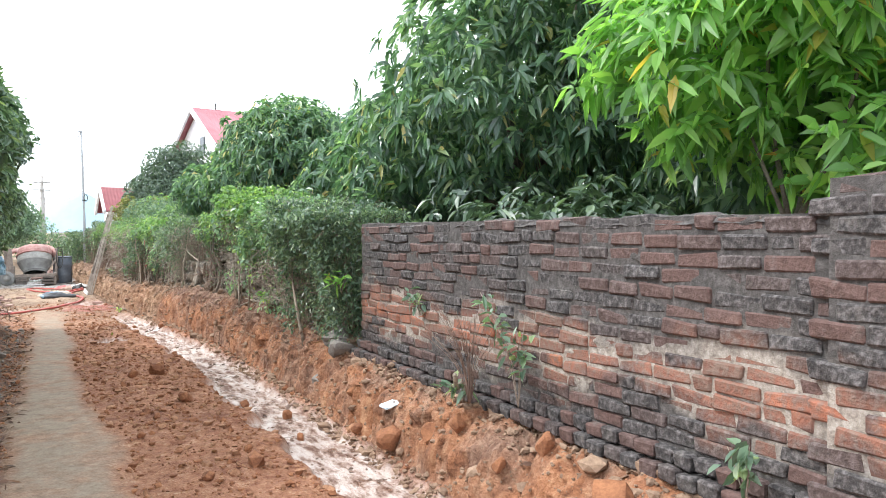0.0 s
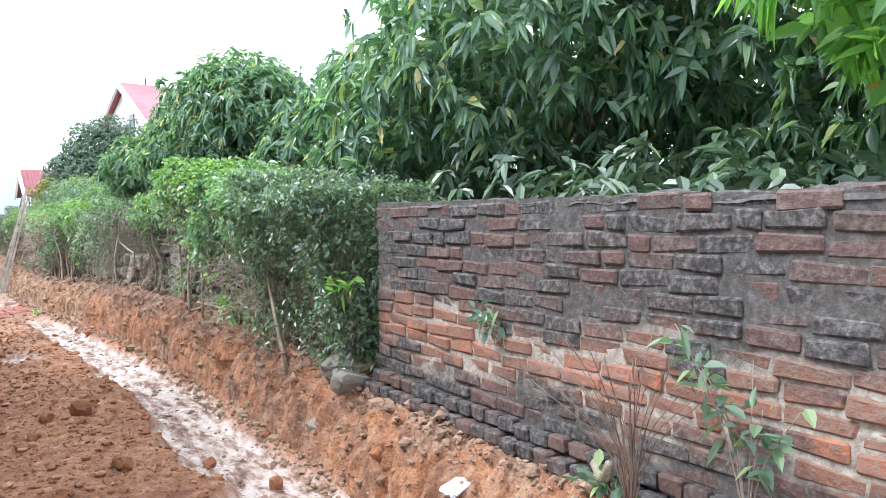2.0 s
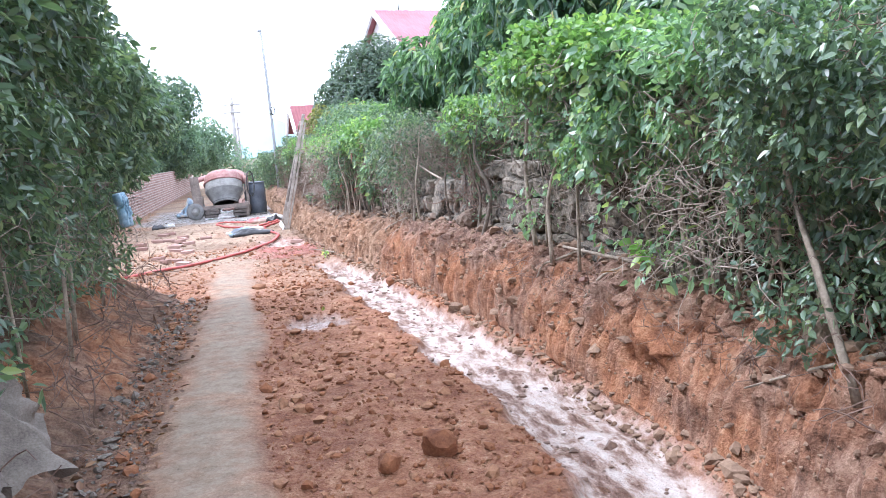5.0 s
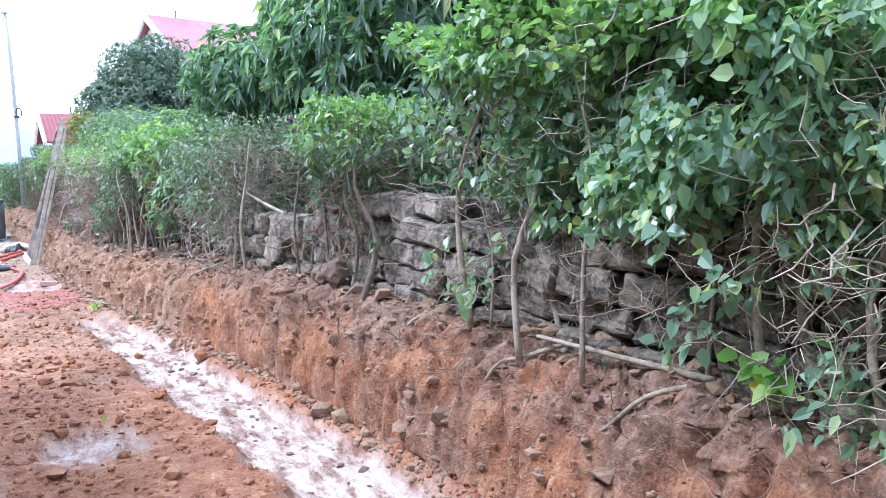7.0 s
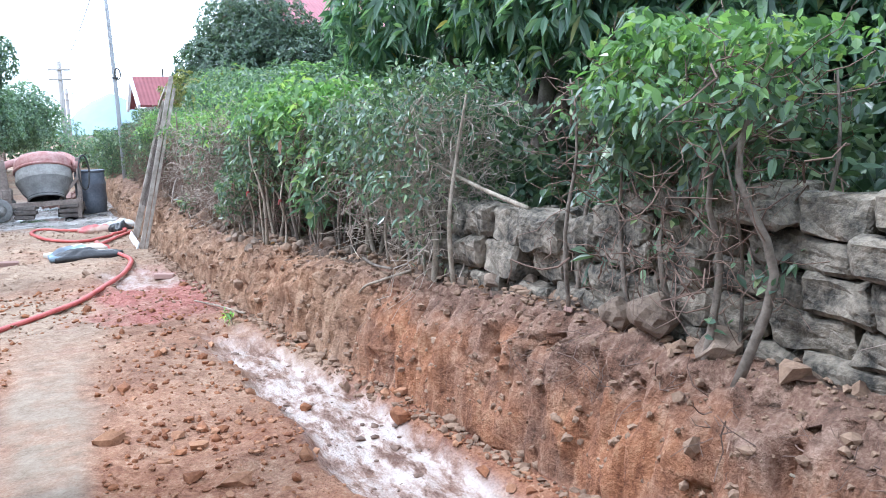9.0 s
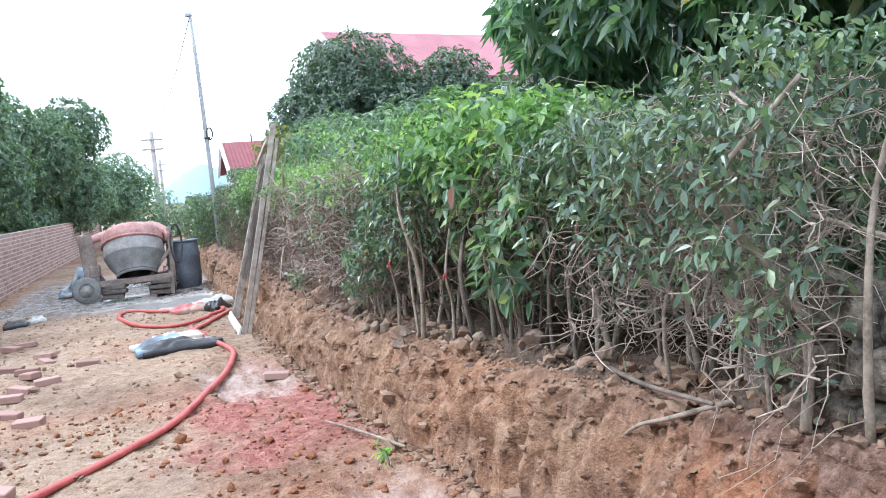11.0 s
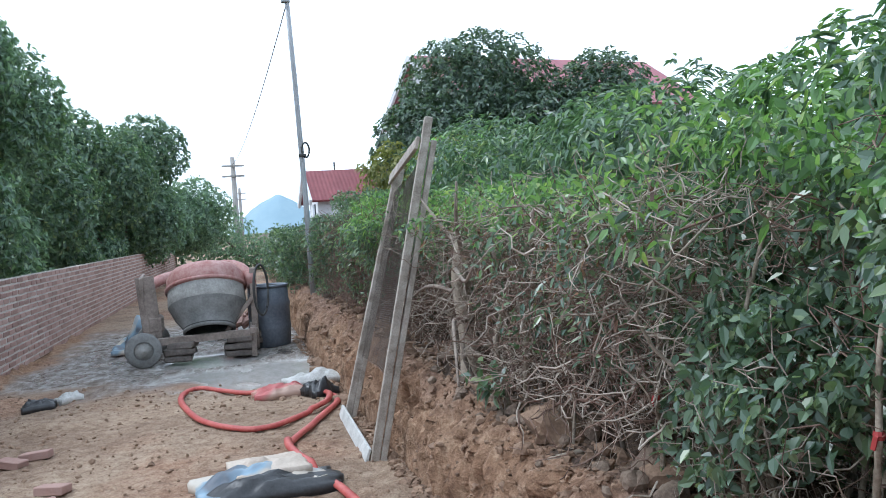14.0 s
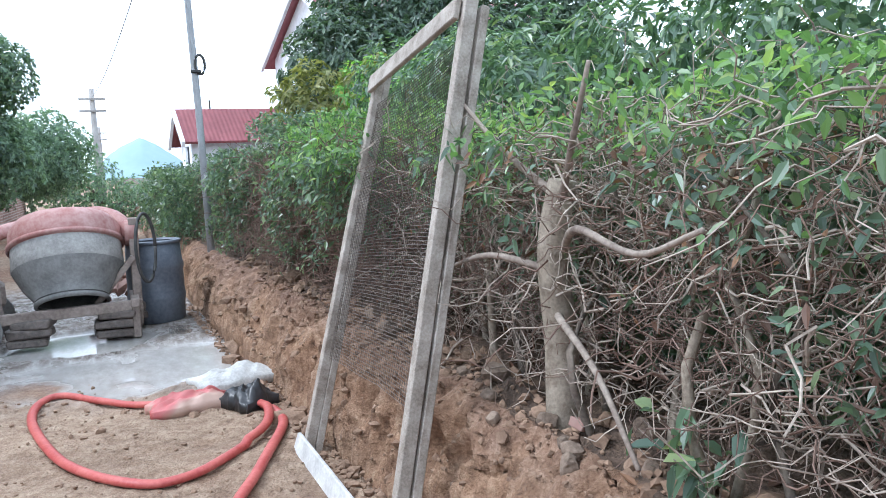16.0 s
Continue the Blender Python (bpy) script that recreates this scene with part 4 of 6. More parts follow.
# trees beyond the new wall and at the end of the lane
far = dict(density=120, per=7, length=0.1, width=0.046, trunk_r=0.1, droop=0.15, group="trees beyond the new brick wall")
tree("tall dark tree with bare twigs beyond the new wall", (-3.7, 24.2, 0.0), [(-3.5, 24.0, 2.9, 0.9, 1.0, 1.1), (-4.3, 24.8, 3.3, 1.0, 1.1, 0.9), (-3.7, 22.6, 2.3, 0.9, 1.0, 1.1), (-4.6, 21.0, 2.8, 1.1, 1.3, 1.2), (-3.6, 25.8, 1.9, 0.9, 1.0, 1.0), (-3.5, 26.4, 3.9, 0.8, 0.9, 0.9), (-3.2, 27.6, 3.4, 0.8, 0.9, 1.0), (-3.9, 23.8, 3.9, 0.9, 1.0, 0.7), (-3.5, 23.4, 1.2, 0.7, 1.1, 0.7), (-3.5, 26.9, 1.3, 0.7, 1.1, 0.8), (-3.6, 20.6, 1.2, 0.8, 1.2, 0.8)], LEAF_HAZE, **far)
tree("leafy green tree beyond the new wall", (-3.3, 33.5, 0.0), [(-2.9, 33.5, 2.8, 1.1, 1.2, 1.1), (-2.3, 35.6, 3.6, 1.0, 0.9, 0.9), (-3.7, 32.0, 3.2, 1.2, 1.3, 1.1), (-3.3, 29.6, 2.2, 0.9, 1.1, 1.0), (-2.7, 35.6, 2.0, 1.0, 1.1, 1.0), (-3.4, 30.6, 1.2, 0.7, 1.3, 0.8), (-3.3, 33.4, 1.3, 0.7, 1.3, 0.8)], LEAF_VINE, **far)
tree("spreading green tree near the lane's far end", (-2.9, 36.5, 0.0), [(-2.6, 36.0, 1.9, 1.2, 1.3, 1.1), (-1.6, 39.5, 2.0, 1.2, 1.3, 1.1), (-3.4, 39, 2.4, 1.3, 1.3, 1.2)], LEAF_HAZE, **far)
tree("low dark green trees closing the lane", (0.2, 45.0, 0.0), [(-1.2, 44, 1.3, 1.5, 1.3, 1.1), (0.6, 45, 0.6, 1.5, 1.3, 0.8), (2.2, 46, 0.7, 1.6, 1.3, 0.8), (-2.8, 44, 1.6, 1.4, 1.3, 1.2)], LEAF_HAZE, **dict(far, density=40))

# hedge on the cut bank, stretch by stretch
shrub("clipped dense hedge shrub of tiny dark leaves at the wall's end", 6.3, 7.8, 0.95, 1.68, LEAF_HEDGE, 0.04, 0.022, 6500, 7, 900, 0.22, 0.0022, overhang=0.12, low=0.02, front=2.05, base=0.42, mat_twig=TWIG_BROWN)
shrub("hedge shrub with tangled dry twigs and pointed leaves", 7.8, 8.7, 0.8, 1.74, LEAF_IVY, 0.05, 0.027, 3600, 6, 800, 0.42, 0.0032, overhang=0.1, low=0.05, front=2.1, bare=0.4, mat_twig=TWIG_PALE)
shrub("leafy vine with heart-shaped leaves over the stone wall", 8.6, 10.6, 0.85, 1.84, LEAF_IVY, 0.05, 0.042, 4600, 9, 700, 0.4, 0.0026, overhang=0.08, low=0.08, front=1.98, bare=0.6, top_bright=LEAF_LIME, mat_twig=TWIG)
shrub("sparse leafy shrub with brown stems before the stone wall", 11.2, 12.3, 0.7, 1.6, LEAF_VINE, 0.052, 0.028, 3300, 13, 500, 0.38, 0.003, overhang=0.02, low=0.08, front=2.0, bare=0.6, top_bright=LEAF_LIME, mat_twig=TWIG_BROWN, mat_stem=BARK)
shrub("twiggy hedge shrub of small grey-green leaves", 13.15, 14.7, 0.8, 1.56, LEAF_HEDGE, 0.046, 0.021, 2300, 14, 1400, 0.42, 0.0028, overhang=0.12, low=0.06, bare=0.8, mat_twig=TWIG_PALE, top_bright=LEAF_HEDGE)
shrub("hedge shrub with broad fresh green leaves on dark stems", 14.6, 15.7, 0.8, 1.62, LEAF_IVY, 0.075, 0.036, 1700, 16, 300, 0.35, 0.003, overhang=0.05, low=0.22, bare=0.78, mat_twig=TWIG_BROWN, top_bright=LEAF_LIME, mat_stem=BARK)
shrub("hedge shrub with pale bare stems and leafy top", 15.6, 16.8, 0.8, 1.58, LEAF_HEDGE, 0.046, 0.023, 3300, 12, 500, 0.36, 0.003, overhang=0.03, low=0.2, bare=0.85, mat_twig=TWIG_BROWN, top_bright=LEAF_LIME)
shrub("low ivy-like shrub of glossy green leaves in the hedge", 16.3, 17.1, 0.7, 0.98, LEAF_HEDGE, 0.04, 0.028, 2200, 4, 200, 0.38, 0.003, overhang=0.0, low=0.0, bare=0.6, mat_twig=TWIG)
shrub("half-dead hedge shrub, a tangle of bare grey twigs", 16.75, 20.6, 0.8, 1.5, LEAF_HEDGE, 0.045, 0.02, 950, 14, 2300, 0.38, 0.0034, overhang=0.05, low=0.3, bare=0.9, top_bright=LEAF_LIME, mat_twig=TWIG_PALE, hang=0.05)
shrub("dead brown brushwood tangled through the hedge", 17.0, 20.8, 0.75, 1.42, LEAF_DRY, 0.04, 0.016, 120, 5, 2200, 0.34, 0.003, overhang=0.03, low=0.4, bare=0.6, mat_twig=TWIG_BROWN, mat_stem=BARK)
shrub("hedge shrub of fine brown twigs and sparse dull leaves", 20.5, 22.2, 0.8, 1.52, LEAF_HEDGE, 0.045, 0.02, 3000, 7, 2000, 0.34, 0.003, overhang=0.05, low=0.15, bare=0.6, top_bright=LEAF_LIME, mat_twig=TWIG_BROWN)
shrub("clipped twiggy hedge shrub with small dull leaves", 22.2, 24.0, 0.8, 1.48, LEAF_HEDGE, 0.045, 0.02, 3400, 6, 3000, 0.32, 0.003, overhang=0.05, low=0.1, bare=0.42, mat_twig=TWIG_BROWN)
shrub("clipped hedge shrub with dull leaves past the barrel", 24.0, 27.0, 0.8, 1.42, LEAF_HEDGE, 0.05, 0.024, 3000, 5, 1500, 0.3, 0.003, overhang=0.05, low=0.05, bare=0.3, mat_twig=TWIG_BROWN)
shrub("clipped green hedge continuing past the work site", 27.0, 33.0, 0.9, 1.2, LEAF_HEDGE, 0.06, 0.028, 1600, 4, 300, 0.3, 0.003, front=0.5, base=0.4, low=0.0, bare=0.1, mat_twig=TWIG_BROWN)
# hedge on the low bank across the lane
g2_ = "hedge across the lane"
shrub("tall leafy hedge shrub on the low bank", 2.6, 5.4, 1.3, 2.5, LEAF_VINE, 0.08, 0.034, 2600, 5, 350, 0.35, 0.003, overhang=0.15, low=0.0, front=-0.62, base=0.4, sign=-1, bare=0.15, group=g2_)
shrub("tall hedge shrub with glossy leaves and trailing vine", 5.4, 8.0, 1.3, 2.7, LEAF_VINE, 0.08, 0.034, 2600, 6, 350, 0.35, 0.003, overhang=0.25, low=0.0, front=-0.6, base=0.4, sign=-1, bare=0.15, group=g2_)
shrub("dark hedge shrub of small leaves with bare lower stems", 8.0, 10.2, 1.3, 2.75, LEAF_HEDGE, 0.06, 0.03, 3600, 9, 1200, 0.4, 0.003, overhang=0.32, low=0.03, front=-0.62, base=0.38, sign=-1, bare=0.3, group=g2_)
shrub("leafy dark hedge shrub at the end of the low bank", 10.2, 13.0, 1.3, 2.1, LEAF_HEDGE, 0.065, 0.032, 3000, 8, 900, 0.4, 0.003, overhang=0.3, low=0.03, front=-0.78, base=0.35, sign=-1, bare=0.3, group=g2_)
# ---- stones, clods and litter ----
def lump_mesh(name, mat, seed, squash=(1, 1, 1), detail=2, amount=0.22):
    bm = bmesh.new()
    bmesh.ops.create_icosphere(bm, subdivisions=detail, radius=0.5)
    r = random.Random(seed)
    off = Vector((r.random() * 50, r.random() * 50, r.random() * 50))
    cuts = [(Vector((r.uniform(-1, 1), r.uniform(-1, 1), r.uniform(-0.8, 0.8))).normalized(), r.uniform(0.27, 0.42)) for _ in range(9)]
    for v in bm.verts:
        co = v.co * (1 + amount * noise.noise(v.co * 2.6 + off))
        for n_, d in cuts:
            over = co.dot(n_) - d
            if over > 0:
                co = co - n_ * over * 0.9
        co = co * (1 + 0.35 * amount * noise.noise(co * 9 + off))
        v.co = Vector((co.x * squash[0], co.y * squash[1], co.z * squash[2]))
    me = bpy.data.meshes.new(name)
    bm.to_mesh(me)
    bm.free()
    me.materials.append(mat)
    return me


def ground_at(x, y):
    i = np.clip(np.searchsorted(rows, y), 1, len(rows) - 1)
    return np.array([np.interp(a, np.maximum.accumulate(GX[k]), GZ[k]) for a, k in zip(np.atleast_1d(x), np.atleast_1d(i))])


ico = bmesh.new()
bmesh.ops.create_icosphere(ico, subdivisions=1, radius=1.0)
ICO_V = np.array([v.co[:] for v in ico.verts])
ICO_F = np.array([[v.index for v in f.verts] for f in ico.faces])
ico.free()


def scatter(name, label, n, px, py, size, mat, flatten=0.7, sink=0.2, parent=None):
    """Many small lumps as one body of stuff."""
    px, py = px[:n], py[:n]
    z = ground_at(px, py)
    s = size * np.exp(rng.normal(size=n) * 0.55)
    jig = 1 + 0.28 * rng.normal(size=(n, len(ICO_V), 1))
    scl = rng.uniform(0.65, 1.2, (n, 1, 3)) * np.array([1, 1, flatten])
    V = ICO_V[None] * np.clip(jig, 0.5, 1.5) * scl * s[:, None, None]
    V = V + np.stack([px, py, z + s * (0.5 - sink)], 1)[:, None]
    F = (np.arange(n) * len(ICO_V))[:, None, None] + ICO_F[None]
    ob = mesh_np(name, V.reshape(-1, 3), F.reshape(-1, 3), mat, parent)
    return tagged(ob, label, "soil", kind="stuff")


def lane_places(n, y0, y1, keep):
    y = rng.uniform(y0, y1, n * 6)
    x = left_foot(y) + (right_foot(y) - left_foot(y)) * rng.random(n * 6)
    ok = keep(x, y)
    return x[ok][:n], y[ok][:n]


CLOD_RED = plain("red_clay_clod", (0.14, 0.05, 0.022), (0.36, 0.16, 0.075), 9, 0.93, fine=70, relief=0.6, world_space=True)
CLOD_PALE = plain("pale_soil_clod", (0.14, 0.085, 0.055), (0.36, 0.245, 0.165), 9, 0.93, fine=70, relief=0.6, world_space=True)
dry = lambda x, y: (strip_mask(x, y) < 0.25) & (puddle(x, y) < 0.3) & (slurry_mask(x, y) < 0.3) & (rng.random(len(x)) < 0.35 + 1.1 * vnoise(x * 1.7, y * 1.7, 5))
px, py = lane_places(6000, 2.5, 17, dry)
scatter("clay_crumbs", "loose orange clay crumbs and clods on the lane", len(px), px, py, 0.0085, CLOD_RED)
px, py = lane_places(1500, 2.5, 15, dry)
scatter("clay_pebbles", "pale orange clay pebbles and stones strewn over the lane", len(px), px, py, 0.0125, CLOD)
px, py = lane_places(2400, 14.5, 25, dry)
scatter("soil_crumbs", "loose brown soil crumbs near the work site", len(px), px, py, 0.0075, CLOD_PALE)
yb = rng.uniform(1.5, 25, 3600)
xb_ = right_foot(yb) + np.abs(rng.normal(size=3600)) * 0.1 - 0.1
scatter("bank_debris", "crumbled soil along the foot of the cut bank", 3600, xb_, yb, 0.012, CLOD_PALE)
yt = np.concatenate([rng.uniform(1.5, 6.6, 1500), rng.uniform(6.6, 24, 1700)])
xt_ = right_foot(yt) + np.where(yt < 6.6, rng.uniform(0.2, 0.62, 3200), rng.uniform(0.26, 0.5, 3200))
scatter("rubble_crumbs", "stony rubble and soil along the top of the bank", 3200, xt_, yt, 0.015, CLOD_PALE)
yf = rng.uniform(1.5, 23, 7000)
xf_ = right_foot(yf) + rng.uniform(0.0, 0.42, 7000)
scatter("bank_crumbs", "crumbs and small stones standing out of the cut bank", 7000, xf_, yf, 0.0065, CLOD_PALE, 0.9, 0.45)
yl = rng.uniform(2, 13, 1500)
xl_ = -0.5 + 0.2 * rng.random(1500) ** 2 - 0.1 * rng.random(1500)
scatter("verge_crumbs", "dark crumbs and rubbish along the hedge foot", 1500, xl_, yl, 0.009, plain("dark_crumb", (0.06, 0.045, 0.035), (0.3, 0.26, 0.22), 20, 0.9, world_space=True))
px, py = lane_places(420, 2.5, 15.5, lambda x, y: (puddle(x, y) > 0.4))
scatter("mud_lumps", "dark wet mud lumps in the channel", len(px), px, py, 0.009, plain("wet_mud", (0.08, 0.045, 0.03), (0.22, 0.14, 0.1), 10, 0.6, world_space=True), 0.5, 0.35)

# dead leaves
nlv = 1500
ly = np.concatenate([rng.uniform(2, 25, 900), rng.uniform(3, 13, 600)])
lx = np.concatenate([right_foot(ly[:900]) + rng.uniform(0.2, 1.0, 900), rng.uniform(-0.62, -0.22, 600)])
lz = ground_at(lx, ly) + 0.012
V, F = leaf_arrays(np.stack([lx, ly, lz], 1), unit(rng.normal(size=(nlv, 3)) * np.array([1, 1, 0.2])), unit(rng.normal(size=(nlv, 3)) * 0.35 + np.array([0, 0, 1.0])), rng.uniform(0.03, 0.1, nlv), rng.uniform(0.012, 0.035, nlv), 0.05)
tagged(mesh_np("leaf_litter", V, F, LEAF_DRY), "fallen brown leaves along the banks", "leaves", kind="stuff")

ROCK_TAN = plain("tan_stone", (0.1, 0.07, 0.05), (0.31, 0.235, 0.175), 7, 0.92, fine=80, relief=0.6, world_space=True)
STONES = [lump_mesh("stone", ROCK_TAN, 10 + i, detail=3) for i in range(4)]
CLODS = [lump_mesh("clod", CLOD_RED, 30 + i, detail=3, amount=0.22) for i in range(3)]
SLABS = [lump_mesh("broken_slab", plain("dark_rubble", (0.1, 0.09, 0.08), (0.28, 0.25, 0.22), 8, 0.9, fine=60, relief=0.6, world_space=True), 50 + i, (1, 1, 0.8), 3, 0.3) for i in range(2)]
sr = random.Random(11)


def put_stone(mesh, name, label, x, y, size, z=None, category="stone", group="", flat=1.0, sink=0.3):
    zz = float(ground_at(x, y)[0]) if z is None else z
    ob = new(name, mesh)
    ob.matrix_basis = pose(x, y, zz + size * (0.36 * flat - sink * 0.4), sr.uniform(-15, 15), sr.uniform(-15, 15), sr.uniform(0, 360)) @ Matrix.Diagonal((size * sr.uniform(0.85, 1.3), size * sr.uniform(0.8, 1.1), size * flat, 1))
    return tagged(ob, label, category, group)


for x, y, s in ((1.0, 6.75, 0.12), (1.52, 6.9, 0.09), (0.95, 8.3, 0.16), (0.6, 7.8, 0.08), (0.72, 6.3, 0.07), (1.3, 9.6, 0.07), (0.45, 9.1, 0.06), (1.15, 5.1, 0.08), (0.8, 4.6, 0.07), (0.55, 5.7, 0.06), (1.65, 5.6, 0.08), (1.74, 6.3, 0.1),
                (0.72, 8.2, 0.11), (0.75, 11.0, 0.05), (1.2, 13.4, 0.06), (1.55, 12.9, 0.11), (0.9, 12.4, 0.05), (1.28, 16.0, 0.1), (0.2, 13.8, 0.04), (0.62, 15.8, 0.05)):
    put_stone(sr.choice(CLODS), "clod", "hard lump of orange clay lying on the lane", x, y, s, category="clod", group="clay lumps on the lane")
for x, y, s in ((2.02, 4.75, 0.2), (2.1, 4.3, 0.17), (2.15, 4.05, 0.13), (2.0, 5.3, 0.11), (2.1, 5.7, 0.12), (2.2, 3.2, 0.13), (2.12, 2.6, 0.2), (2.2, 2.2, 0.16), (1.95, 3.7, 0.1), (2.05, 3.4, 0.09)):
    put_stone(sr.choice(CLODS), "clod", "crumbly orange clod on top of the bank", x, y, s, category="clod", group="clods under the old wall")
for x, y, s in ((2.22, 6.36, 0.23), (2.08, 6.52, 0.14), (2.28, 6.58, 0.24)):
    put_stone(sr.choice(SLABS), "broken_slab", "broken grey concrete lump leaning at the wall's end", x, y, s, category="rubble", group="rubble at the wall's end", sink=0.1)
for i in range(34):
    y = 12.6 + 8.6 * i / 34 + sr.uniform(-0.15, 0.15)
    x = float(right_foot(y)) + sr.uniform(0.3, 0.5)
    put_stone(sr.choice(STONES), "stone", "rough tan stone on the edge of the bank", x, y, sr.uniform(0.05, 0.13), group="stones along the bank edge")
for i in range(26):
    y = 15.8 + 3.6 * i / 26 + sr.uniform(-0.1, 0.1)
    x = float(right_foot(y)) + sr.uniform(0.18, 0.38)
    put_stone(sr.choice(STONES), "stone", "small pale stone in the crumbling bank edge", x, y, sr.uniform(0.04, 0.09), group="small stones in the bank edge")
for y, s in ((7.62, 0.17), (11.75, 0.2), (11.95, 0.16), (11.45, 0.15)):
    put_stone(sr.choice(STONES), "stone", "pale rounded stone lodged in the bank edge", float(right_foot(y)) + 0.3, y, s, group="stones along the bank edge")

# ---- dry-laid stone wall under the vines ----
# dark core behind the blocks: the shade in the open joints is its colour
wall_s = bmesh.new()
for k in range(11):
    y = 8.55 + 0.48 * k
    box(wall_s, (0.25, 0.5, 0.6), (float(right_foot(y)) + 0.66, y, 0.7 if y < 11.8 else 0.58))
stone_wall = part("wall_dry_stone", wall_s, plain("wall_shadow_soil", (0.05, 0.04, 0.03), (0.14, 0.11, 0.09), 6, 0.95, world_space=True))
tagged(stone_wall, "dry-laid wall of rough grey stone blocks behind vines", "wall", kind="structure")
BLOCKS = []
for i in range(8):
    bm = bmesh.new()
    box(bm, (0.26, 0.4, 0.15), bevel=0.02, jitter=0.024)
    bmesh.ops.subdivide_edges(bm, edges=[e for e in bm.edges if e.calc_length() > 0.08], cuts=4, use_grid_fill=True)
    for v in bm.verts:
        v.co += 0.028 * noise.noise_vector(v.co * 7 + Vector((i * 5, 0, 0))) + 0.014 * noise.noise_vector(v.co * 19 + Vector((0, i * 5, 0))) + 0.006 * noise.noise_vector(v.co * 45)
    me = bpy.data.meshes.new("stone")
    bm.to_mesh(me)
    bm.free()
    me.materials.append(ROCK_WALL)
    BLOCKS.append(me)
def stone_courses(y0, y1, courses, height, z0, w_lo, w_hi):
    for row in range(courses):
        y = y0 + 0.17 * (row % 2)
        while y < y1:
            w = sr.uniform(w_lo, w_hi)
            if row < courses - 1 or sr.random() < 0.82:
                lay(sr.choice(BLOCKS), "stone", stone_wall, pose(float(right_foot(y)) + 0.5 + sr.uniform(-0.05, 0.035), y + w / 2, z0 + height * row + sr.uniform(-0.01, 0.01), sr.uniform(-4, 4), sr.uniform(-4, 4), sr.uniform(-6, 6) + 4)
                    @ Matrix.Diagonal((1, w / 0.41, height / 0.15 * sr.uniform(0.86, 1.0), 1)))
            y += w + 0.014


stone_courses(8.4, 11.9, 5, 0.128, 0.57, 0.2, 0.42)
stone_courses(11.95, 13.5, 3, 0.165, 0.55, 0.2, 0.32)

# ---- roots, weeds and sticks ----
for k, (y, ln) in enumerate(((7.3, 0.5), (9.0, 0.6), (9.7, 0.45), (10.6, 0.4), (13.6, 0.5), (14.4, 0.35), (16.8, 0.5), (17.6, 0.4))):
    x = float(right_foot(y)) + 0.12
    bm = bmesh.new()
    pipe(bm, smooth_path([(x + 0.22, y, float(right_top(y)) + 0.02), (x + 0.08, y + ln * 0.3, float(right_top(y)) - 0.05), (x + 0.02, y + ln * 0.6, float(right_top(y)) - 0.12 - 0.1 * (k % 2)), (x - 0.02, y + ln, float(right_top(y)) - 0.22 - 0.1 * (k % 3))], 4), [0.012 * (1 - 0.05 * i) for i in range(13)], 6)
    tagged(part("root", bm, BARK_PALE, shade=True), "bare pale root hanging from the cut bank", "root", group="roots in the bank")
rootP, rootR = twig_lines(420, (1.86, 6.8, 0.38), (2.2, 12.4, 0.55), 0.22, 0.0022, 5, (-0.25, 0, -0.8), 0.35)
sh = right_foot(rootP[:, :, 1]) - 1.93
rootP[:, :, 0] += sh + 0.06
V, F = tubes(rootP, rootR, 4)
tagged(mesh_np("rootlets", V, F, TWIG_BROWN), "fine dry rootlets dangling from the bank", "roots", kind="stuff")
rootP, rootR = twig_lines(300, (-0.8, 3.0, 0.3), (-0.55, 12.8, 0.5), 0.35, 0.004, 6, (0.15, 0, -0.9), 0.4)
V, F = tubes(rootP, rootR, 4)
tagged(mesh_np("rootlets", V, F, TWIG_BROWN), "tangle of grey roots over the low bank", "roots", kind="stuff")


def stick(label, a, b, r, mat=None, name="branch", bend=0.05):
    mid = [(p + q_) / 2 + sr.uniform(-bend, bend) for p, q_ in zip(a, b)]
    bm = bmesh.new()
    pipe(bm, smooth_path([a, mid, b], 5), [r * (1 - 0.035 * i) for i in range(11)], 7)
    return tagged(part(name, bm, mat or BARK_PALE, shade=True), label, "branch")


stick("long cut branch lying on the stone wall", (2.1, 12.6, 0.97), (2.0, 13.42, 1.15), 0.013, bend=0.008)
stick("dead branch lying on the bank edge", (2.28, 9.0, 0.6), (2.18, 9.8, 0.61), 0.013, bend=0.02)
stick("weathered stick leaning on the bank edge", (2.25, 4.2, 0.52), (2.08, 3.95, 0.62), 0.02)
stick("dead stick lying by the bank foot", (1.22, 15.2, 0.03), (0.95, 15.9, 0.02), 0.009)
stick("bent dry stick on the bank top", (1.85, 14.3, 0.52), (1.75, 13.5, 0.58), 0.011, BARK, bend=0.02)


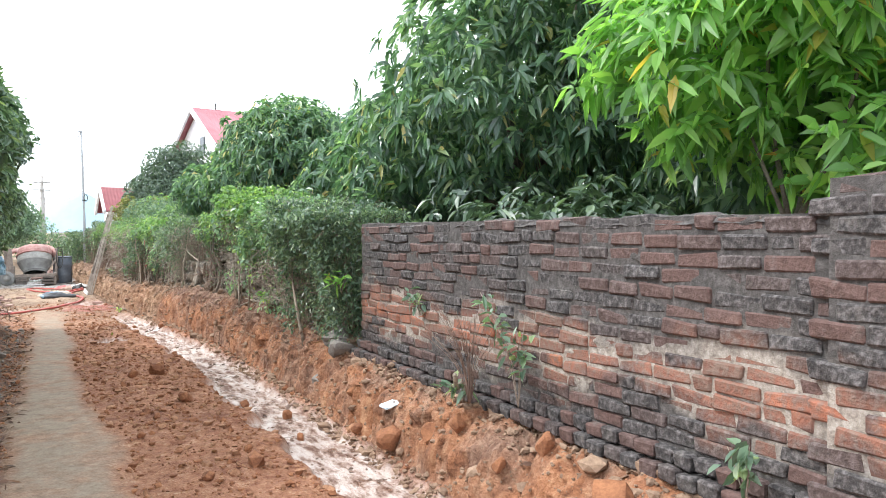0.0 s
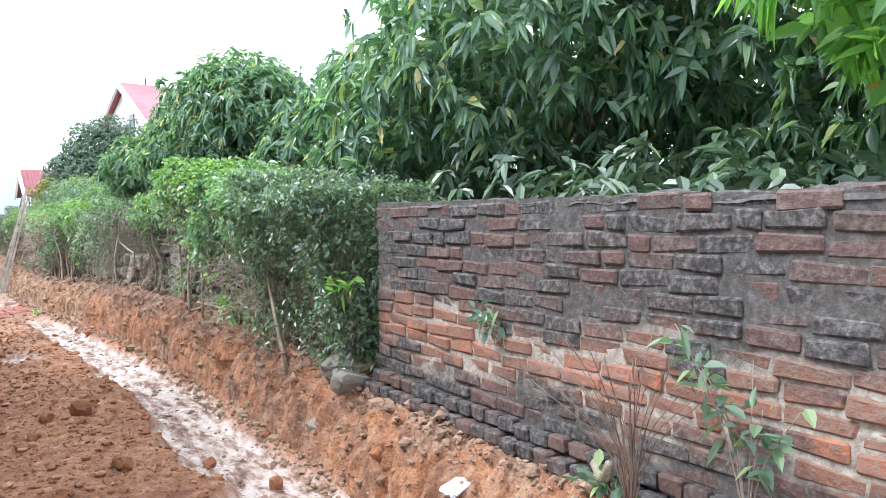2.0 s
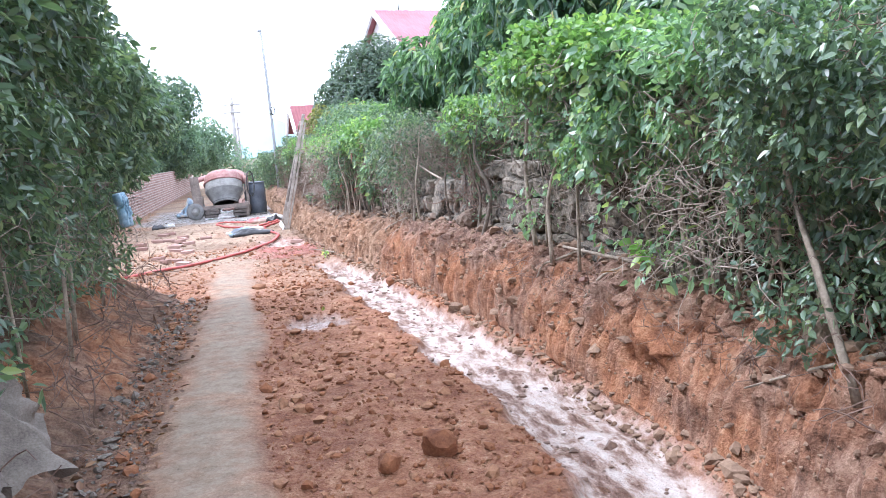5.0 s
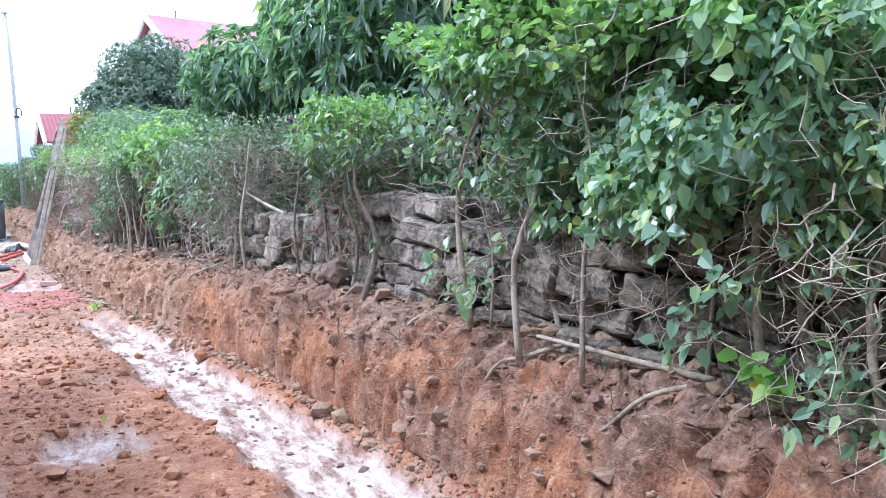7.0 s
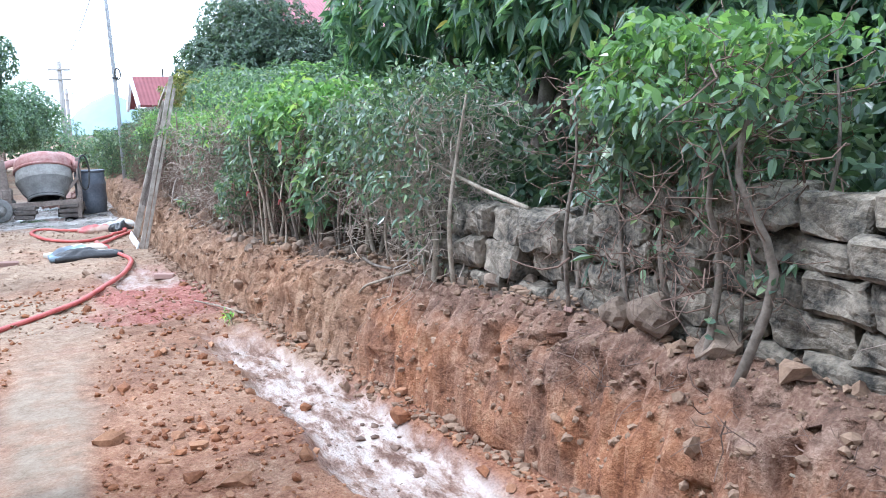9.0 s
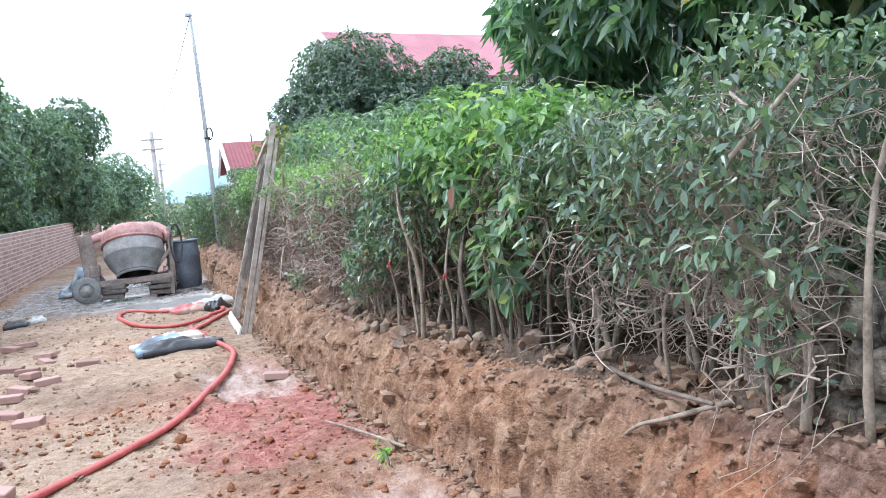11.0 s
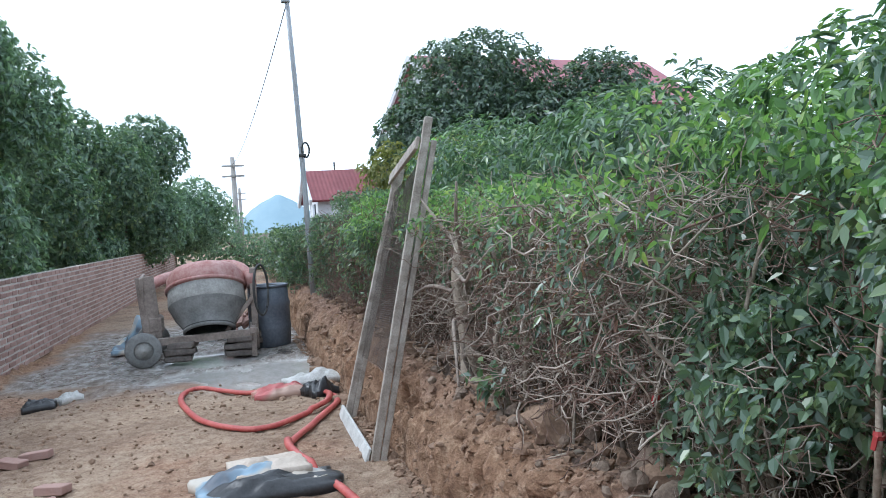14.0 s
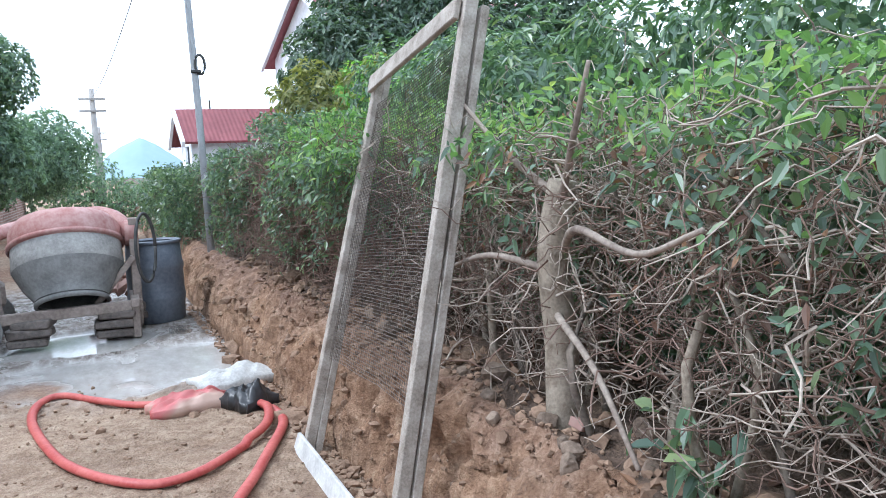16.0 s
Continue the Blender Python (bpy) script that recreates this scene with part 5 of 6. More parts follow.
def weed(label, at, height, n_stem, leaves, leaf_mat, leaf_len, leaf_wid, stem_mat, spread=0.25, name="weed"):
    ob = thing(name, label, "weed", at)
    ends = []
    for i in range(n_stem):
        a = sr.uniform(0, 6.28)
        d = spread * sr.uniform(0.4, 1.0)
        tip = (math.cos(a) * d * 0.7 - 0.05, math.sin(a) * d, height * sr.uniform(0.6, 1.0))
        bm = bmesh.new()
        line = smooth_path([(0, 0, -0.03), (tip[0] * 0.3, tip[1] * 0.3 + sr.uniform(-0.02, 0.02), tip[2] * 0.5), tip], 4)
        pipe(bm, line, [0.0032 * (1 - 0.07 * k) for k in range(len(line))], 5)
        part("stem", bm, stem_mat, ob, shade=True)
        ends += line[4:]
    if leaves:
        E_ = np.array(ends)
        P = E_[rng.integers(0, len(E_), leaves)] + rng.normal(size=(leaves, 3)) * 0.02
        V, F = leaf_arrays(P, unit(rng.normal(size=(leaves, 3)) + np.array([-0.6, 0, 0.1])), unit(rng.normal(size=(leaves, 3)) * 0.5 + np.array([-0.3, 0, 1.0])), leaf_len * rng.uniform(0.6, 1.2, leaves), leaf_wid * rng.uniform(0.7, 1.2, leaves), 0.3)
        tagged(mesh_np("foliage", V, F, leaf_mat, ob), kind="stuff")
    return ob


weed("dry leafless weed of thin grey stems under the wall", (2.18, 3.95, 0.47), 0.6, 26, 0, LEAF_DRY, 0.05, 0.02, TWIG_BROWN, 0.36)
weed("green weed with pointed leaves growing by the wall", (2.26, 3.55, 0.52), 0.6, 6, 64, LEAF_VINE, 0.08, 0.032, TWIG, 0.22)
weed("small green weed rooted in the bank", (2.16, 4.0, 0.47), 0.12, 4, 22, LEAF_VINE, 0.09, 0.04, TWIG, 0.15)
weed("small fern tuft growing from the wall", (2.33, 4.95, 0.88), 0.16, 4, 26, LEAF_VINE, 0.07, 0.03, TWIG, 0.1)
weed("leafy sprig growing at the wall's end", (2.22, 6.3, 0.95), 0.14, 4, 26, LEAF_BRIGHT, 0.09, 0.035, TWIG, 0.14)
weed("fresh green sprout on the bank edge", (2.2, 8.75, 0.6), 0.2, 4, 24, LEAF_BRIGHT, 0.08, 0.05, TWIG, 0.1)
weed("low green weed at the foot of the bank", (1.12, 15.15, 0.0), 0.08, 4, 18, LEAF_BRIGHT, 0.05, 0.025, TWIG, 0.08)
weed("leafy green weed on the bank edge by the mesh screen", (1.28, 18.3, 0.43), 0.3, 6, 44, LEAF_VINE, 0.07, 0.034, TWIG, 0.2)
weed("green weed at the corner of the old wall", (2.2, 1.95, 0.5), 0.2, 4, 20, LEAF_VINE, 0.1, 0.05, TWIG, 0.12)
weed("slender weed growing before the hedge stems", (1.75, 14.9, 0.45), 0.75, 5, 60, LEAF_VINE, 0.14, 0.05, TWIG, 0.25)
for y, z in ((15.1, 1.3),):
    x = float(right_foot(y)) + 0.22
    V, F = leaf_arrays(np.array([[x, y, z]]), np.array([[-0.1, 0.05, -1.0]]), np.array([[-1.0, -0.3, 0.1]]), np.array([0.13]), np.array([0.06]), 0.0)
    tagged(mesh_np("dead_leaf", V, F, LEAF_DRY), "curled brown dead leaf caught in the hedge", "leaf")

# ---- standing mesh screen ----
RUST = plain("rusty_wire", (0.09, 0.075, 0.065), (0.24, 0.2, 0.17), 20, 0.6, 0.7, relief=0.1)
BL, BR, TL, TR = np.array([0.74, 20.41, -0.03]), np.array([0.76, 19.27, -0.04]), np.array([1.26, 20.57, 1.74]), np.array([1.26, 19.5, 1.93])
screen = thing("mesh_screen", "tall weathered wooden sand screen with wire mesh leaning on the bank", "sand screen", tuple(BR))


def rail(name, a, b, w, d, mat, label=""):
    a, b = Vector(a), Vector(b)
    bm = bmesh.new()
    box(bm, (w, (b - a).length, d), bevel=0.004, jitter=0.002)
    axis = (b - a).normalized()
    nrm = Vector((-0.95, 0.02, 0.3))
    sx = axis.cross(nrm).normalized()
    sz = sx.cross(axis)
    m = Matrix((sx, axis, sz)).transposed().to_4x4()
    m.translation = (a + b) / 2 - Vector(BR)
    for v in bm.verts:
        v.co = m @ v.co
    return part(name, bm, mat, screen, label)


out = np.array([-0.04, 0, 0.013])
rail("side_rail", BL, TL + (TL - BL) * 0.02, 0.055, 0.05, WOOD)
rail("side_rail", BR - (TR - BR) * 0.01, TR + (TR - BR) * 0.05, 0.05, 0.05, WOOD)
rail("back_rail", BL + np.array([0.045, -0.012, 0]), TL + np.array([0.045, -0.012, 0.05]), 0.04, 0.035, WOOD)
rail("back_rail", BR + np.array([0.045, -0.012, -0.02]), TR + np.array([0.045, -0.012, -0.05]), 0.035, 0.035, WOOD)
rail("top_rail", TL + (BL - TL) * 0.02 + out, TR + (BR - TR) * 0.035 + out, 0.085, 0.025, WOOD, "broad top board")
rail("bottom_rail", BL + (TL - BL) * 0.02 + out + np.array([0, 0.05, 0.02]), BR + (TR - BR) * 0.03 + out, 0.09, 0.02, plain("pale_plank", (0.42, 0.41, 0.39), (0.66, 0.65, 0.62), 9, 0.8), "pale plank")
f_lo, f_hi, nh, nv = 0.26, 0.93, 92, 46
u = np.linspace(f_lo, f_hi, nh)[:, None]
A, B = BL + (TL - BL) * u, BR + (TR - BR) * u
m_ = 14
w_ = np.linspace(0.02, 0.98, m_)
P = A[:, None] * (1 - w_)[None, :, None] + B[:, None] * w_[None, :, None]
P[..., 0] += 0.02 * np.sin(w_ * math.pi)[None, :] + 0.012 * fbm(u * 9, w_[None, :] * 5, 97, 2)
P[..., 2] += 0.008 * fbm(u * 5, w_[None, :] * 6, 98, 2)
V1, F1 = tubes(P - BR, np.full(P.shape[:2], 0.0014), 3)
idx_v = np.linspace(0.03, 0.97, nv)
P2 = np.stack([np.stack([np.interp(w, w_, P[i, :, c]) for i in range(0, nh, 7)], 0) for w in idx_v for c in range(3)], 0).reshape(nv, 3, -1).transpose(0, 2, 1)
V2, F2 = tubes(P2 - BR, np.full(P2.shape[:2], 0.0011), 3)
mesh_np("wire_mesh", np.concatenate([V1, V2]), np.concatenate([F1, F2 + len(V1)]), RUST, screen, label="sagging rusty wire mesh")

# ---- concrete mixer ----
CEMENT = plain("cement_crust", (0.23, 0.225, 0.21), (0.46, 0.45, 0.42), 7, 0.9, fine=45, relief=0.5)
CEMENT_DARK = plain("damp_cement", (0.13, 0.13, 0.125), (0.27, 0.27, 0.26), 6, 0.75, fine=40, relief=0.5)
RED_PAINT = plain("dusty_red_paint", (0.28, 0.1, 0.085), (0.46, 0.3, 0.27), 5, 0.7, fine=30, relief=0.25)
STEEL = plain("muddy_steel", (0.15, 0.12, 0.1), (0.36, 0.3, 0.26), 7, 0.8, 0.1, fine=40, relief=0.35)
BLACK = plain("black_rubber", (0.02, 0.02, 0.02), (0.08, 0.08, 0.075), 9, 0.6)
MUCK = plain("mud_caked_brick", (0.05, 0.042, 0.036), (0.17, 0.14, 0.12), 9, 0.6, fine=40, relief=0.6)
INSIDE = plain("drum_inside", (0.05, 0.05, 0.05), (0.14, 0.14, 0.13), 9, 0.9)
MX = (-0.4, 24.15, 0.0)
mixer = thing("concrete_mixer", "dusty red concrete mixer with its cement-crusted drum tipped down", "mixer", MX)
ax = Matrix.Translation((0.0, 0.09, 0.93)) @ Vector((0.03, -0.4, -0.917)).to_track_quat("Z", "Y").to_matrix().to_4x4()
bm = bmesh.new()
lathe(bm, [(0.02, -0.1), (0.24, -0.08), (0.38, -0.03), (0.435, 0.05), (0.44, 0.15), (0.43, 0.21), (0.415, 0.22)], 40, ax)
drum = part("drum", bm, RED_PAINT, mixer, shade=True)
bm = bmesh.new()
lathe(bm, [(0.43, 0.21), (0.435, 0.38), (0.425, 0.395)], 40, ax)
part("drum_belt", bm, CEMENT, drum, shade=True)
bm = bmesh.new()
lathe(bm, [(0.43, 0.39), (0.365, 0.53), (0.275, 0.655), (0.29, 0.665), (0.29, 0.69), (0.262, 0.695)], 40, ax)
part("drum_cone", bm, CEMENT_DARK, drum, shade=True)
bm = bmesh.new()
lathe(bm, [(0.263, 0.69), (0.33, 0.53), (0.39, 0.36), (0.36, 0.1), (0.05, 0.03)], 40, ax)
part("drum_lining", bm, INSIDE, drum, shade=True)
bm = bmesh.new()
lathe(bm, [(0.438, 0.165), (0.456, 0.17), (0.456, 0.2), (0.438, 0.205)], 40, ax)
part("gear_ring", bm, RED_PAINT, drum, shade=True)
bm = bmesh.new()
pipe(bm, smooth_path([(-0.62, 0.12, 0.86), (-0.45, 0.32, 0.92), (-0.05, 0.4, 0.98), (0.28, 0.28, 1.02), (0.46, 0.1, 0.93), (0.52, 0.0, 0.76)], 6), 0.062, 12)
part("yoke", bm, RED_PAINT, mixer, shade=True)
bm = bmesh.new()
box(bm, (0.04, 0.3, 0.72), (-0.68, 0.0, 0.62), (8, 0, 0), 0.008)
box(bm, (0.2, 0.04, 0.74), (-0.62, -0.12, 0.6), (0, -4, 0), 0.006)
part("side_plate", bm, STEEL, mixer)
bm = bmesh.new()
box(bm, (0.075, 0.08, 0.92), (0.53, -0.1, 0.52), (0, 1, 0), 0.008)
box(bm, (0.05, 0.06, 0.5), (0.36, -0.16, 0.46), (0, 40, 0), 0.006)
part("upright", bm, STEEL, mixer)
bm = bmesh.new()
lathe(bm, [(0.01, -0.05), (0.1, -0.05), (0.1, 0.05), (0.01, 0.05)], 20, pose(0.52, -0.06, 0.86, 0, 90, 0))
part("bearing", bm, RED_PAINT, mixer, shade=True)
bm = bmesh.new()
box(bm, (1.22, 0.07, 0.085), (-0.05, -0.32, 0.25), (0, -1, 0), 0.006)
box(bm, (0.07, 0.6, 0.07), (-0.6, -0.1, 0.285), (0, 0, 0), 0.006)
box(bm, (0.07, 0.6, 0.07), (0.5, -0.1, 0.285), (0, 0, 0), 0.006)
part("chassis", bm, STEEL, mixer)
bm = bmesh.new()
box(bm, (0.06, 0.06, 0.27), (0.5, -0.33, 0.125), bevel=0.005)
part("leg", bm, STEEL, mixer)
for wx, wy in ((-0.66, -0.5), (-0.66, 0.38)):
    bm = bmesh.new()
    lathe(bm, [(0.1, -0.045), (0.17, -0.05), (0.19, -0.03), (0.19, 0.03), (0.17, 0.05), (0.1, 0.045)], 28, pose(wx, wy, 0.19, 90, 0, 12))
    wheel = part("wheel", bm, CEMENT_DARK, mixer, shade=True)
    bm = bmesh.new()
    lathe(bm, [(0.02, -0.05), (0.03, -0.03), (0.11, -0.025), (0.11, 0.025), (0.03, 0.03), (0.02, 0.05)], 20, pose(wx, wy, 0.19, 90, 0, 12), True)
    part("rim", bm, CEMENT, wheel, shade=True)
bm = bmesh.new()
ring = [(0.62 + 0.08 * math.cos(a), -0.3 + 0.1 * math.cos(a) , 0.73 + 0.29 * math.sin(a)) for a in np.linspace(0, 2 * math.pi, 33)]
pipe(bm, ring, 0.014, 7)
part("hand_wheel", bm, BLACK, mixer, "thin black steel hand wheel", True)
bm = bmesh.new()
box(bm, (0.18, 0.26, 0.2), (-0.57, -0.02, 0.42), (0, 0, 6), 0.03)
part("motor_box", bm, STEEL, mixer)
for n_, (wx, wy, wz) in enumerate(((-0.32, -0.3, 0.1), (0.32, -0.26, 0.1), (0.4, 0.1, 0.1))):
    bm = bmesh.new()
    for course in range(3):
        box(bm, (0.3 + 0.04 * (course % 2), 0.2, 0.072), (0.02 * course, 0, -0.083 + 0.074 * course), (0, 0, 5 * n_ - 6 * course), 0.012, 0.012)
    pier = part("brick_pier", bm, MUCK)
    pier.location = (MX[0] + wx, MX[1] + wy, 0.125)
    tagged(pier, "cement-splashed brick block propping up the mixer", "brick", group="props under the mixer")

BARREL = plain("grey_blue_plastic", (0.07, 0.085, 0.11), (0.17, 0.19, 0.22), 4, 0.5, fine=30, relief=0.1)
barrel = thing("barrel", "dark grey-blue plastic drum standing by the mixer", "barrel", (0.3, 24.45, 0.0))
barrel.scale = (0.9, 0.9, 0.9)
bm = bmesh.new()
lathe(bm, [(0.24, 0.0), (0.265, 0.02), (0.275, 0.2), (0.285, 0.24), (0.285, 0.27), (0.277, 0.3), (0.277, 0.52), (0.285, 0.55), (0.285, 0.58), (0.272, 0.62), (0.262, 0.8), (0.24, 0.8), (0.24, 0.1), (0.01, 0.1)], 36)
part("body", bm, BARREL, barrel, shade=True)
bm = bmesh.new()
lathe(bm, [(0.258, 0.795), (0.277, 0.8), (0.277, 0.825), (0.25, 0.83), (0.238, 0.81)], 36)
part("rim", bm, BARREL, barrel, shade=True)


# ---- bags, hose and loose bricks ----
def cloth(name, label, at, size, mat, turn=0, seed=0, height=0.12, category="bag", extra=None):
    nx_, ny_ = 26, 20
    xs, ys = np.meshgrid(np.linspace(-1, 1, nx_), np.linspace(-1, 1, ny_))
    puff = np.clip(1 - np.abs(xs) ** 3, 0, 1) * np.clip(1 - np.abs(ys) ** 3, 0, 1)
    z = 0.035 * puff * (0.5 - np.abs(fbm(xs * 2.6 + seed, ys * 2.6, 111 + seed, 3))) + height * puff * (0.6 + 1.1 * fbm(xs * 1.4 + seed, ys * 1.4, 101 + seed, 3)) + 0.02 * fbm(xs * 5, ys * 5 + seed, 103, 3) * puff
    X_ = xs * size[0] / 2 * (1 + 0.15 * fbm(ys * 1.5, ys * 0 + seed, 105, 2)) + 0.02 * fbm(xs * 4, ys * 4, 107 + seed, 2)
    Y_ = ys * size[1] / 2 * (1 + 0.2 * fbm(xs * 1.5, xs * 0 + seed, 109, 2))
    top = np.stack([X_, Y_, np.maximum(z, 0.004) + 0.02], -1).reshape(-1, 3)
    low = np.stack([X_, Y_, 0 * z - 0.03], -1).reshape(-1, 3)
    k = np.arange(nx_ * ny_).reshape(ny_, nx_)
    f1 = np.stack([k[:-1, :-1], k[:-1, 1:], k[1:, 1:], k[1:, :-1]], -1).reshape(-1, 4)
    loop = np.concatenate([k[0, :], k[1:, -1], k[-1, -2::-1], k[-2:0:-1, 0]])
    nx2 = np.roll(loop, -1)
    off = nx_ * ny_
    f2 = np.stack([loop, loop + off, nx2 + off, nx2], -1)
    ob = mesh_np(name, np.concatenate([top, low]), np.concatenate([f1, f2, f1[:, ::-1] + off]), mat, None, True)
    ob.matrix_basis = pose(*at, 0, 0, turn)
    return tagged(ob, label, category)


def printed(name, c1, c2, c3, rough=0.5, scale=3.0):
    m, b = material(name)
    v_ = where(m)
    n1, n2 = speckle(m, v_, scale, 2.0), speckle(m, v_, 25, 4)
    c = ramp(m, n1, [(0.38, c1), (0.47, c2), (0.56, c3)])
    c = mixc(m, calc(m, "MULTIPLY", n2, 0.4), c, (0.32, 0.28, 0.24))
    link(m, c, b.inputs["Base Color"])
    b.inputs["Roughness"].default_value = rough
    bump(m, b, n2, 0.3, 0.01)
    return m


BAG_BLUE = printed("printed_cement_bag", (0.06, 0.09, 0.13), (0.22, 0.36, 0.48), (0.58, 0.52, 0.44))
BAG_RED = printed("red_bag", (0.4, 0.05, 0.05), (0.5, 0.1, 0.1), (0.55, 0.36, 0.28))
BAG_BLACK = plain("black_plastic", (0.015, 0.015, 0.016), (0.05, 0.05, 0.052), 6, 0.4)
BAG_WHITE = plain("dirty_white_plastic", (0.3, 0.29, 0.27), (0.66, 0.65, 0.62), 5, 0.45)
PAPER = plain("kraft_paper", (0.42, 0.34, 0.27), (0.58, 0.5, 0.42), 6, 0.8)
cloth("cement_bag", "crumpled blue and white empty cement bag on the ground", (0.1, 19.1, 0.03), (0.66, 0.42), BAG_BLUE, 14, 1, 0.06)
cloth("paper_bag", "flattened tan paper sack lying on the cement bag", (0.17, 19.18, 0.075), (0.4, 0.32), PAPER, 8, 5, 0.035)
cloth("plastic_sheet", "torn black plastic sheet under the cement bag", (0.18, 18.97, 0.02), (0.7, 0.3), BAG_BLACK, 8, 9, 0.05)
cloth("red_bag", "red printed sack lying inside the hose loop", (0.3, 21.42, 0.02), (0.42, 0.2), BAG_RED, 8, 12, 0.08)
cloth("black_cloth", "black cloth heaped beside the red sack", (0.62, 21.3, 0.03), (0.24, 0.24), BAG_BLACK, 30, 14, 0.1)
cloth("plastic_sheet", "dirty white plastic sheet against the bank foot", (0.6, 21.85, 0.02), (0.46, 0.38), BAG_WHITE, 20, 17, 0.075)
cloth("bag", "blue and white full sack beside the mixer", (-1.25, 25.0, 0.05), (0.66, 0.5), BAG_BLUE, 5, 20, 0.34)
cloth("plastic_scrap", "grey plastic scrap on the muddy ground", (-1.5, 22.2, 0.02), (0.2, 0.12), BAG_WHITE, 40, 23, 0.04)
cloth("plastic_scrap", "black plastic scrap on the muddy ground", (-1.7, 22.0, 0.02), (0.25, 0.2), BAG_BLACK, 10, 25, 0.04)
rag = cloth("plastic_rag", "pale blue plastic rag hanging on the hedge", (-0.52, 10.4, 1.0), (0.05, 0.22), plain("blue_plastic", (0.12, 0.3, 0.45), (0.5, 0.62, 0.7), 6, 0.4), 0, 27, 0.012)
rag.matrix_basis = pose(-0.52, 10.4, 1.05, 80, 0, 60)

scrap = cloth("plastic_scrap", "small pale blue plastic scrap on the rubble", (2.1, 4.9, 0.46), (0.15, 0.09), plain("pale_plastic", (0.45, 0.55, 0.6), (0.7, 0.76, 0.78), 9, 0.45), 20, 31, 0.02)
scrap.matrix_basis = pose(2.08, 4.9, float(ground_at(2.08, 4.9)[0]) + 0.012, 6, -8, 20) @ Matrix.Diagonal((1, 1, 0.25, 1))
NET = plain("grey_shade_net", (0.1, 0.08, 0.065), (0.27, 0.235, 0.2), 8, 0.95, fine=140, relief=0.5)


def drape(label, y0, y1, top, foot, seed):
    """An old net hung in loose folds down the low bank."""
    a_, h_ = np.meshgrid(np.linspace(0, 1, 60), np.linspace(0, 1, 26))
    fold = np.abs(fbm(a_ * 5 + seed, h_ * 0.7, 131 + seed, 3))
    x_ = -0.8 + 0.26 * h_ ** 1.3 + (0.12 + 0.2 * h_) * fold + 0.03 * fbm(a_ * 14, h_ * 6, 133 + seed, 3)
    y_ = y0 + (y1 - y0) * a_ + 0.1 * fbm(a_ * 3 + seed, h_ * 2, 135, 2)
    z_ = top - (top - foot - 0.16 * fbm(a_ * 4, a_ * 0 + seed, 137, 3)) * h_ + 0.03 * fbm(a_ * 8, h_ * 4, 139 + seed, 2)
    k_ = np.arange(a_.size).reshape(a_.shape)
    f_ = np.stack([k_[:-1, :-1], k_[:-1, 1:], k_[1:, 1:], k_[1:, :-1]], -1).reshape(-1, 4)
    return tagged(mesh_np("shade_net", np.stack([x_, y_, z_], -1).reshape(-1, 3), f_, NET, None, True), label, "net")


drape("torn grey shade net hanging in folds down the low bank", 7.3, 8.1, 0.74, 0.4, 1)

HOSE = plain("red_hose", (0.36, 0.05, 0.045), (0.52, 0.14, 0.115), 9, 0.5, fine=50, relief=0.15)
line = [(-1.3, 14.9), (-0.95, 15.15), (-0.46, 15.57), (0.1, 16.36), (0.36, 17.2), (0.56, 18.0), (0.6, 18.4), (0.5, 18.9), (0.34, 19.3), (0.3, 19.78), (0.5, 20.25), (0.7, 20.75), (0.72, 21.05), (0.62, 21.3), (0.42, 21.42), (0.1, 21.52), (-0.2, 21.85), (-0.42, 22.1), (-0.52, 21.85), (-0.48, 21.4), (-0.3, 20.75), (0.0, 20.33), (0.25, 20.35), (0.48, 20.55), (0.63, 20.8), (0.68, 21.05), (0.66, 21.2)]
pts = smooth_path([(x, y, 0) for x, y in line], 8)
hz = ground_at(np.array([p[0] for p in pts]), np.array([p[1] for p in pts]))
hz = np.convolve(np.pad(hz, 4, mode="edge"), np.ones(9) / 9, mode="valid")
bm = bmesh.new()
lift = [0.05 if 8 * 7.5 < i < 8 * 9 else (0.02 if i > 8 * 23 else 0) for i in range(len(pts))]
pipe(bm, [(p[0], p[1], z + 0.022 + l) for p, z, l in zip(pts, hz, lift)], 0.026, 9, 0.75)
tagged(part("hose", bm, HOSE, shade=True), "long dusty red water hose looping over the ground", "hose")

LOOSE = [block_mesh("brick", (0.09, 0.185, 0.05), 0.005, 0.003, NEW_BRICK) for _ in range(3)]
for x, y, turn in ((-0.92, 17.25, 70), (-1.0, 17.75, 85), (-0.98, 18.1, 60), (-0.82, 18.25, 110), (-0.97, 18.45, 40), (-1.05, 18.8, 80), (-1.2, 19.0, 75), (-1.4, 19.1, 100), (-0.97, 19.25, 30), (-1.02, 19.5, 65), (-0.58, 18.8, 95), (-1.42, 20.2, 60), (-1.3, 20.3, 80),
                   (-1.6, 18.6, 60), (-1.5, 17.9, 80), (-1.7, 17.4, 30), (-0.75, 17.0, 75), (-0.85, 16.2, 85), (-1.1, 16.5, 60), (0.85, 17.4, 80), (-0.7, 15.7, 70), (-0.95, 16.0, 30)):
    ob = new("brick", sr.choice(LOOSE))
    ob.matrix_basis = pose(x, y, float(ground_at(x, y)[0]) + 0.026, sr.uniform(-6, 6), sr.uniform(-6, 6), turn)
    tagged(ob, "loose pale red brick lying on the soil", "brick", "loose bricks on the ground")
